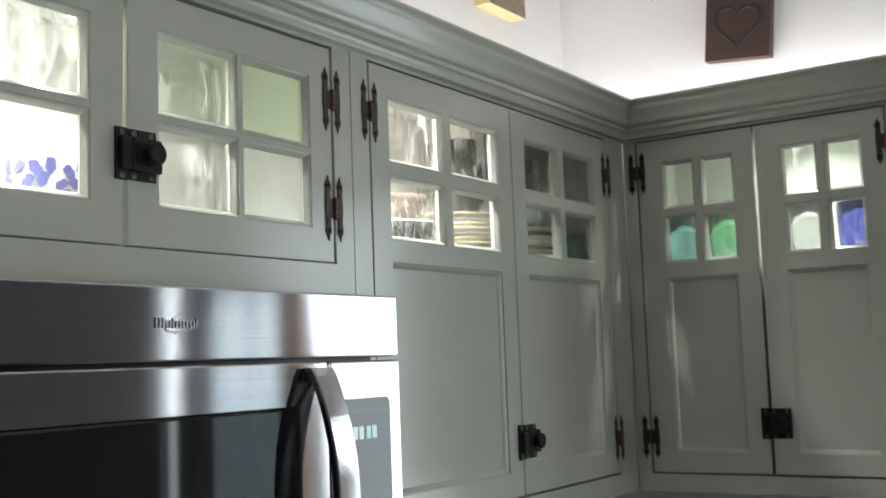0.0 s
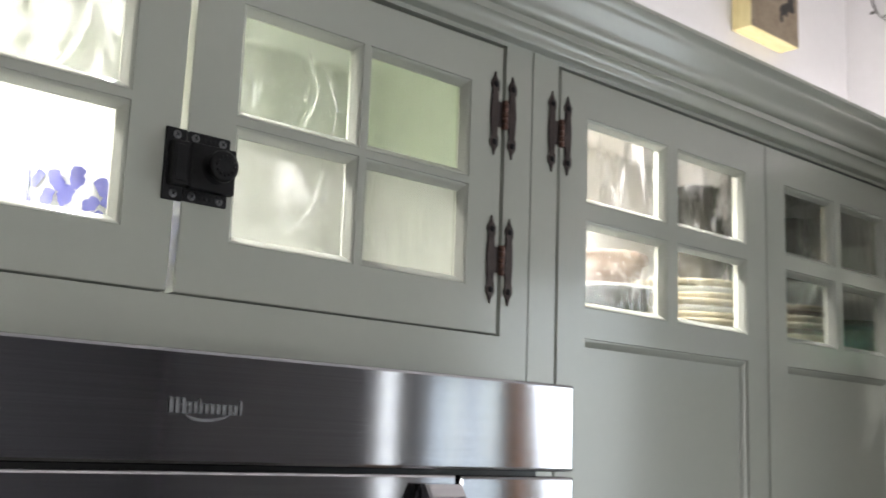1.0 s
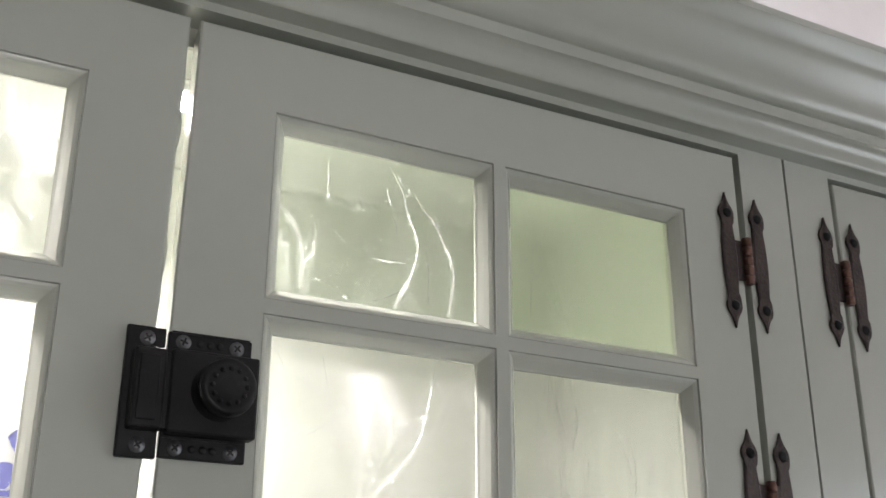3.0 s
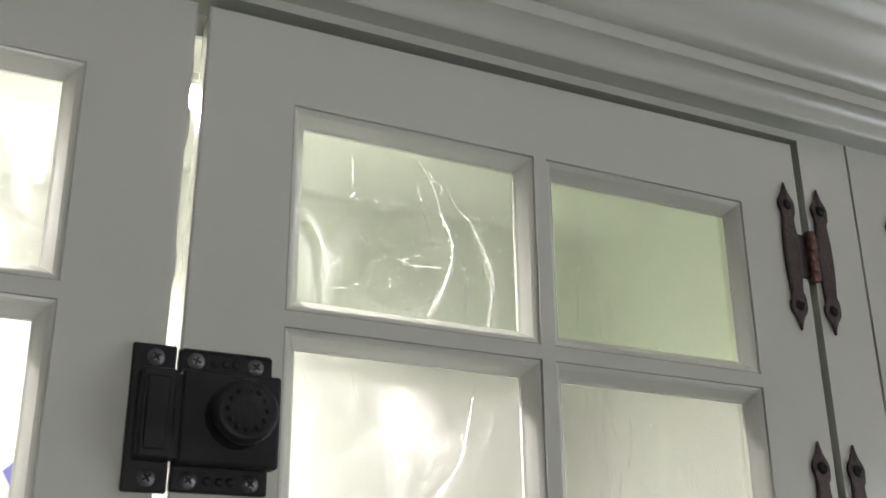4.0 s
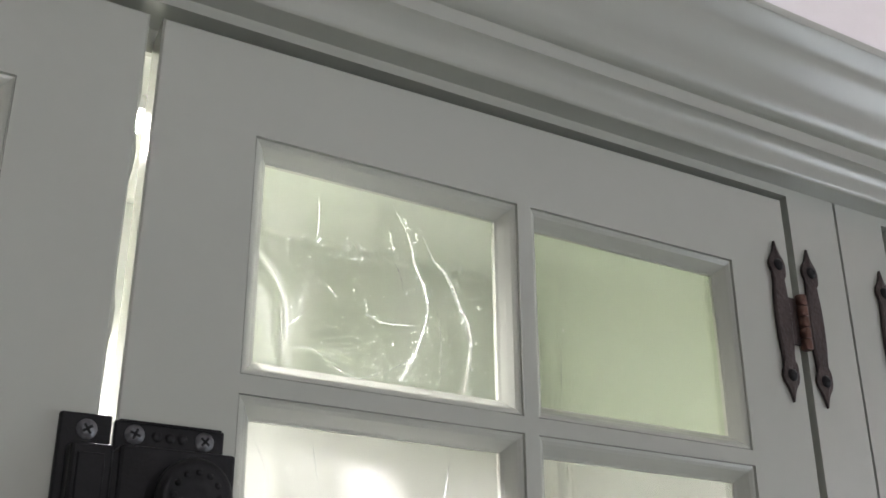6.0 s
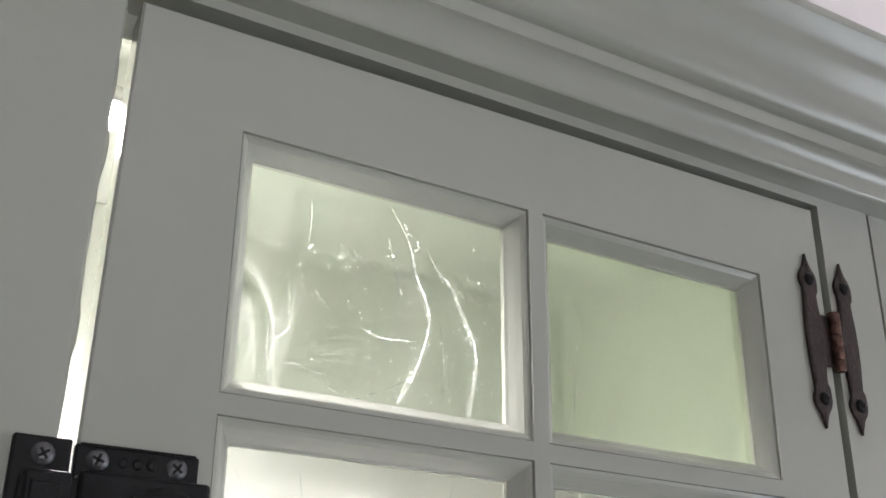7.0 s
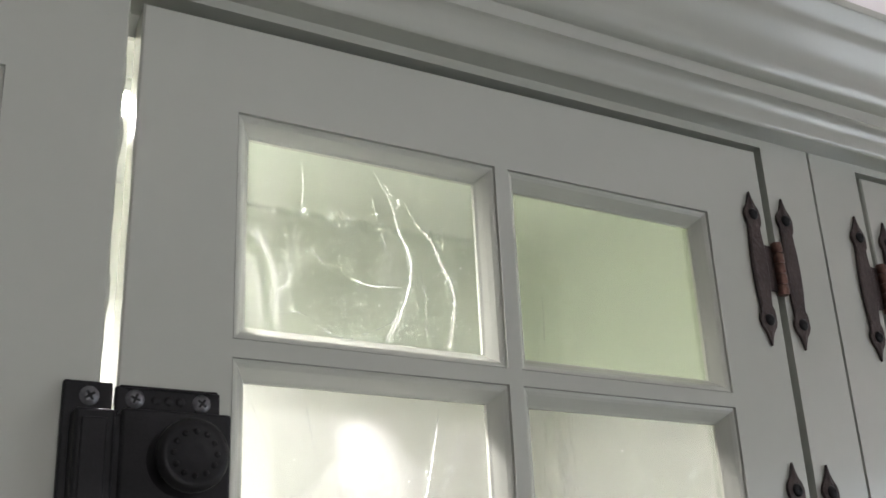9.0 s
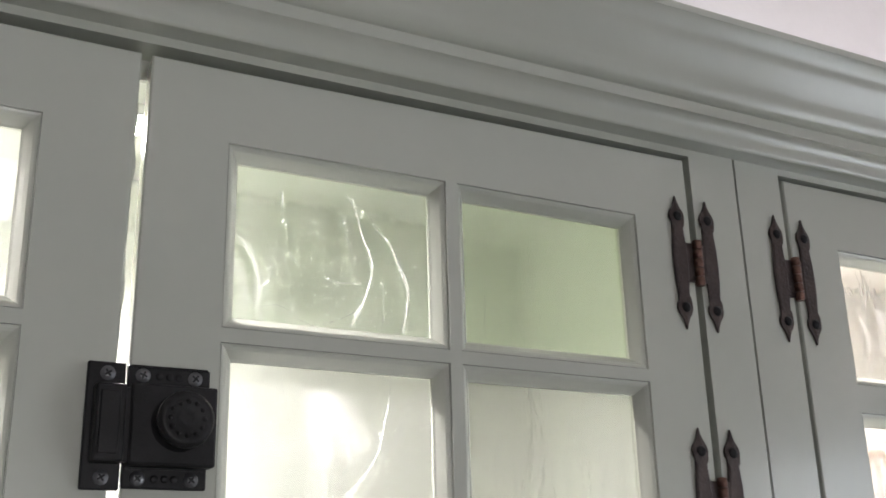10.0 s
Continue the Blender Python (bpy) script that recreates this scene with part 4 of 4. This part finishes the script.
for k, (dy, w) in enumerate(((-0.022, 0.009), (-0.010, 0.009), (0.005, 0.009), (0.017, 0.009))):
    bm = bmesh.new()
    box(bm, (MX + 0.0027, 0.296 + dy, 1.604), (MX + 0.0031, 0.296 + dy + w, 1.620))
    part("display_bar", bm, DIGITS, panel_, "pale blue glowing display bar")
# maker's badge: an oval sweep with plain raised bars
bm = bmesh.new()
prev = None
for k in range(25):
    a = radians(170 + 190 * k / 24)
    c = Vector((MX + 0.0012, -0.012 + 0.021 * math.cos(a) + 0.006 * math.sin(a), 1.7495 + 0.0095 * math.sin(a)))
    wd = 0.0005 + 0.0005 * math.sin(math.pi * k / 24)
    row = (bm.verts.new(c + Vector((0, 0, wd))), bm.verts.new(c - Vector((0, 0, wd))), bm.verts.new(c + Vector((-0.0013, 0, -wd))), bm.verts.new(c + Vector((-0.0013, 0, wd))))
    if prev:
        for i in range(4):
            bm.faces.new((prev[i], prev[(i + 1) % 4], row[(i + 1) % 4], row[i]))
    prev = row
badge = part("badge", bm, BADGE, mw, "small raised silver badge with an oval sweep")
y = -0.046
for w, h in ((0.0024, 0.011), (0.0024, 0.011), (0.0024, 0.011), (0.0018, 0.0085), (0.0018, 0.0085), (0.0018, 0.011), (0.0022, 0.0075), (0.0022, 0.0075), (0.0022, 0.0075), (0.0022, 0.0075), (0.0022, 0.0075), (0.0022, 0.0075), (0.0018, 0.011)):
    bm = bmesh.new()
    box(bm, (MX + 0.0002, y, 1.7445), (MX + 0.0016, y + w, 1.7445 + h))
    part("bar", bm, BADGE, badge)
    y += w + 0.0026

# ---- wall decorations above the cabinets ----
red = root("wall_block", pose(0.1965, WY1 - 0.001, 2.4400, 0, 5, 0), "dark red-brown wooden block with a heart on the wall", "wall decoration")
bm = bmesh.new()
box(bm, (-0.076, -0.030, -0.076), (0.076, -0.001, 0.076), 0.002)
part("block", bm, REDWOOD, red)
bm = bmesh.new()
pts = []
for k in range(40):
    a = 2 * math.pi * k / 40
    pts.append((0.0038 * 16 * math.sin(a) ** 3, 0.0038 * (13 * math.cos(a) - 5 * math.cos(2 * a) - 2 * math.cos(3 * a) - math.cos(4 * a)) + 0.006))
for i in range(40):
    p, q = Vector((pts[i][0], 0, pts[i][1])), Vector((pts[(i + 1) % 40][0], 0, pts[(i + 1) % 40][1]))
    k0, k1 = 0.82, 0.82
    f0, b0 = Vector((0, -0.0325, 0)), Vector((0, -0.0300, 0))
    for tri in ((p + b0, q + b0, q * 0.97 + f0, p * 0.97 + f0), (p * 0.97 + f0, q * 0.97 + f0, q * k1 + f0, p * k0 + f0), (p * k0 + f0, q * k1 + f0, q * 0.78 + b0, p * 0.78 + b0)):
        quad(bm, tri)
part("heart", bm, DARKWOOD, red, "dark heart outline")
bm = bmesh.new()
box(bm, (-0.008, -0.006, 0.0765), (0.008, -0.0045, 0.16), 0.0004)
part("hanger", bm, RIBBON, red, "grey ribbon")

pine = root("wall_block", pose(-BACK + 0.001, 1.290, 2.5680), "pale pine block with a brown printed face on the wall", "wall decoration")
bm = bmesh.new()
box(bm, (0.0, -0.080, -0.080), (0.0400, 0.080, 0.080), 0.0015)
part("block", bm, PINE, pine)
bm = bmesh.new()
box(bm, (0.0402, -0.0785, -0.0785), (0.0412, 0.0785, 0.0785))
part("picture", bm, TANPRINT, pine, "faded brown print")
rnd = random.Random(5)
bm = bmesh.new()
for k in range(9):
    cy, cz, s = 0.012 + 0.05 * k / 9 + rnd.uniform(-0.012, 0.012), -0.055 + 0.105 * rnd.random(), rnd.uniform(0.006, 0.014)
    prism(bm, [(cy + s * math.cos(a * 0.7) * rnd.uniform(0.6, 1.1), cz + s * 1.3 * math.sin(a * 0.7) * rnd.uniform(0.6, 1.1)) for a in range(9)], 0.0413, 0.0417 + 0.00003 * k)
part("print_figure", bm, BLACKPRINT, pine, "dark flower shapes")

vine = root("vine_decoration", pose(-0.075, WY1 - 0.001, 2.66), "openwork grey metal vine with leaves on the white wall", "wall decoration")
rnd = random.Random(9)
bm = bmesh.new()
leaves = bmesh.new()
for s in range(5):
    x0, ph = -0.14 + 0.06 * s, rnd.uniform(0, 6)
    prev = None
    for k in range(15):
        q = k / 14
        c = Vector((x0 + 0.075 * q + 0.012 * math.sin(5 * q + ph), -0.004, -0.055 + 0.07 * math.sin(2.6 * q + ph) * (0.5 + 0.5 * q) + 0.02 * (abs(s - 2.5))))
        wd = 0.0014
        row = [bm.verts.new(c + Vector(d)) for d in ((-wd, -wd, 0), (wd, -wd, 0), (wd, wd, 0), (-wd, wd, 0))]
        if prev:
            for i in range(4):
                bm.faces.new((prev[i], prev[(i + 1) % 4], row[(i + 1) % 4], row[i]))
        prev = row
        if k % 2 == 1:
            a, ln = rnd.uniform(0, 6.28), rnd.uniform(0.008, 0.016)
            d, n = Vector((math.cos(a), 0, math.sin(a))), Vector((-math.sin(a), 0, math.cos(a)))
            base = c + Vector((0, -0.001, 0))
            mid = base + d * ln * 0.5 + Vector((0, -0.002, 0))
            tip = base + d * ln
            for w in (n * ln * 0.28, -n * ln * 0.28):
                quad(leaves, (base, mid + w, tip, mid))
part("stem", bm, VINE, vine)
part("leaves", leaves, VINE, vine)


# ---- tableware behind the glass ----
def tumbler(m, r, h, mat, label, group):
    bm = bmesh.new()
    lathe(bm, ((r * 0.74, 0.0), (r * 0.80, 0.002), (r * 0.92, h * 0.5), (r, h), (r - 0.002, h), (r * 0.90 - 0.002, h * 0.5), (r * 0.76, 0.008)), (0, 0, 0), "z", 48, 0, lambda a, z: 1 + 0.018 * math.cos(9 * a + 22 * z))
    ob = tagged(link("glass", bm, mat), label, "glass", group)
    ob.matrix_world = m
    return ob


def plate_stack(m, r, count, step, mats, label, name="plate"):
    for k in range(count):
        bm = bmesh.new()
        rr = r * (1 - 0.02 * ((k * 7) % 3))
        lathe(bm, ((rr * 0.55, 0.0), (rr * 0.6, 0.001), (rr * 0.72, 0.006), (rr, 0.013), (rr, 0.0155), (rr * 0.7, 0.0085), (rr * 0.58, 0.004)), (0, 0, 0), "z", 36)
        ob = tagged(link(name, bm, mats[k % len(mats)]), label, "plate", "stacked plates")
        ob.matrix_world = m @ Matrix.Translation((0.002 * math.sin(k * 2.1), 0.003 * math.cos(k * 1.7), step * k))


def bowl(m, r, h, mat, label):
    bm = bmesh.new()
    lathe(bm, ((r * 0.45, 0.0), (r * 0.5, 0.004), (r * 0.8, h * 0.35), (r * 0.97, h * 0.8), (r, h), (r - 0.004, h), (r * 0.9, h * 0.75), (r * 0.7, h * 0.35), (r * 0.3, 0.008)), (0, 0, 0), "z", 36)
    ob = tagged(link("bowl", bm, mat), label, "bowl", "stacked bowls")
    ob.matrix_world = m


FLOOR_A, SHELF = 1.797 + 0.0225, 1.8685
for k in range(4):
    tumbler(pose(-0.062, 0.075 + 0.078 * k, FLOOR_A), 0.026, 0.064, CLEARWARE, "clear drinking glass on the cabinet floor", "clear drinking glasses")
# a white glass bowl painted with blue petals
thing = root("glass_bowl", pose(-0.080, -0.050, FLOOR_A), "white glass bowl painted with blue petals", "bowl")
bm = bmesh.new()
lathe(bm, ((0.028, 0.0), (0.031, 0.002), (0.0395, 0.06), (0.0415, 0.122), (0.0400, 0.122), (0.0380, 0.06), (0.028, 0.008)), (0, 0, 0), "z", 36)
part("cup", bm, WHITEWARE, thing)
bm = bmesh.new()
rnd = random.Random(23)
for row in range(5):
    for j in range(14):
        a0 = 2 * math.pi * (j + 0.5 * (row % 2) + rnd.uniform(-0.22, 0.22)) / 14
        z0 = 0.046 + 0.0160 * row + rnd.uniform(-0.004, 0.004)
        sy, sz, tw, ph = rnd.uniform(0.0072, 0.0110), rnd.uniform(0.0075, 0.0110), rnd.uniform(-0.8, 0.8), rnd.uniform(0, 6)
        rr = 0.0417 + 0.0001 * row + 0.00004 * j
        mid = bm.verts.new((rr * math.cos(a0), rr * math.sin(a0), z0))
        rim = []
        for q in range(14):
            b = 2 * math.pi * q / 14
            k = 0.86 + 0.18 * math.sin(2 * b + ph) + 0.10 * math.sin(5 * b + 2 * ph)
            u, v = sy * k * math.cos(b), sz * k * math.sin(b)
            u, v = u * math.cos(tw) - v * math.sin(tw), u * math.sin(tw) + v * math.cos(tw)
            rim.append(bm.verts.new((rr * math.cos(a0 + u / rr), rr * math.sin(a0 + u / rr), z0 + v)))
        for q in range(14):
            bm.faces.new((mid, rim[q], rim[(q + 1) % 14]))
part("petals", bm, BLUEWARE, thing, "blue petals")
plate_stack(pose(-0.130, 0.872, SHELF), 0.096, 10, 0.0088, [CREAM, CREAM, WHITEWARE], "cream plate in a stack on the shelf")
plate_stack(pose(-0.130, 0.680, SHELF), 0.080, 3, 0.0088, [WHITEWARE, CREAM], "pale plate under the serving dish")
dish = root("serving_dish", pose(-0.130, 0.680, SHELF + 0.0336), "dark serving dish with a white rim on plates", "dish")
bm = bmesh.new()
lathe(bm, ((0.050, 0.0), (0.060, 0.002), (0.082, 0.026), (0.084, 0.030), (0.080, 0.030), (0.058, 0.006)), (0, 0, 0), "z", 40)
part("body", bm, DARKWARE, dish)
bm = bmesh.new()
lathe(bm, ((0.0835, 0.0302), (0.0850, 0.0318), (0.0840, 0.0336), (0.0800, 0.0336), (0.0790, 0.0318)), (0, 0, 0), "z", 40)
part("rim", bm, WHITEWARE, dish, "white glazed rim")
bowl(pose(-0.130, 0.680, SHELF + 0.0674), 0.066, 0.045, TAUPEWARE, "brown-pink glazed bowl standing in a dark dish")


def pitcher(m, r, h, mat, label):
    """A round-bellied pitcher with a lip and a loop handle."""
    thing = root("pitcher", m, label, "pitcher", "dark pitchers")
    bm = bmesh.new()
    lathe(bm, ((r * 0.62, 0.0), (r * 0.7, 0.004), (r, h * 0.32), (r * 0.96, h * 0.5), (r * 0.66, h * 0.8), (r * 0.74, h), (r * 0.66, h), (r * 0.58, h * 0.8), (r * 0.5, h * 0.6)), (0, 0, 0), "z", 32)
    part("body", bm, mat, thing)
    bm = bmesh.new()
    prev = None
    for k in range(15):
        a = radians(-80 + 160 * k / 14)
        c = Vector((0, -r * 0.72 - r * 0.62 * math.cos(a), h * 0.56 + h * 0.30 * math.sin(a)))
        t = Vector((0, math.cos(a), math.sin(a)))
        row = [bm.verts.new(c + t * 0.004 * math.cos(q * math.pi / 3) + Vector((0.005 * math.sin(q * math.pi / 3), 0, 0))) for q in range(6)]
        if prev:
            for i in range(6):
                bm.faces.new((prev[i], prev[(i + 1) % 6], row[(i + 1) % 6], row[i])).smooth = True
        prev = row
    part("handle", bm, mat, thing)


STACK = SHELF + 0.0158
pitcher(pose(-0.135, 0.905, STACK + 0.0088 * 9), 0.050, 0.150, DARKWARE, "dark glazed pitcher standing on the plates")
pitcher(pose(-0.135, 1.150, STACK + 0.0090 * 8), 0.050, 0.150, DARKWARE, "dark glazed pitcher standing on the plates")
plate_stack(pose(-0.135, 1.105, SHELF), 0.098, 9, 0.0090, [CREAM, BROWNWARE, CREAM], "brown and cream plate in a stack on the shelf")
plate_stack(pose(-0.105, 1.285, SHELF), 0.056, 9, 0.0086, [BROWNWARE, DARKWARE, BROWNWARE], "small dark brown plate in a stack")
for x, mat, r, h, label in ((0.108, TURQ, 0.043, 0.117, "turquoise glass tumbler on the shelf"), (0.203, GREENG, 0.043, 0.121, "green glass tumbler on the shelf"),
                            (0.372, MILKGLASS, 0.042, 0.120, "white glass tumbler on the shelf"), (0.470, COBALT, 0.044, 0.116, "cobalt blue glass tumbler on the shelf")):
    tumbler(pose(x, W + 0.075, SHELF), r, h, mat, label, "coloured glasses")
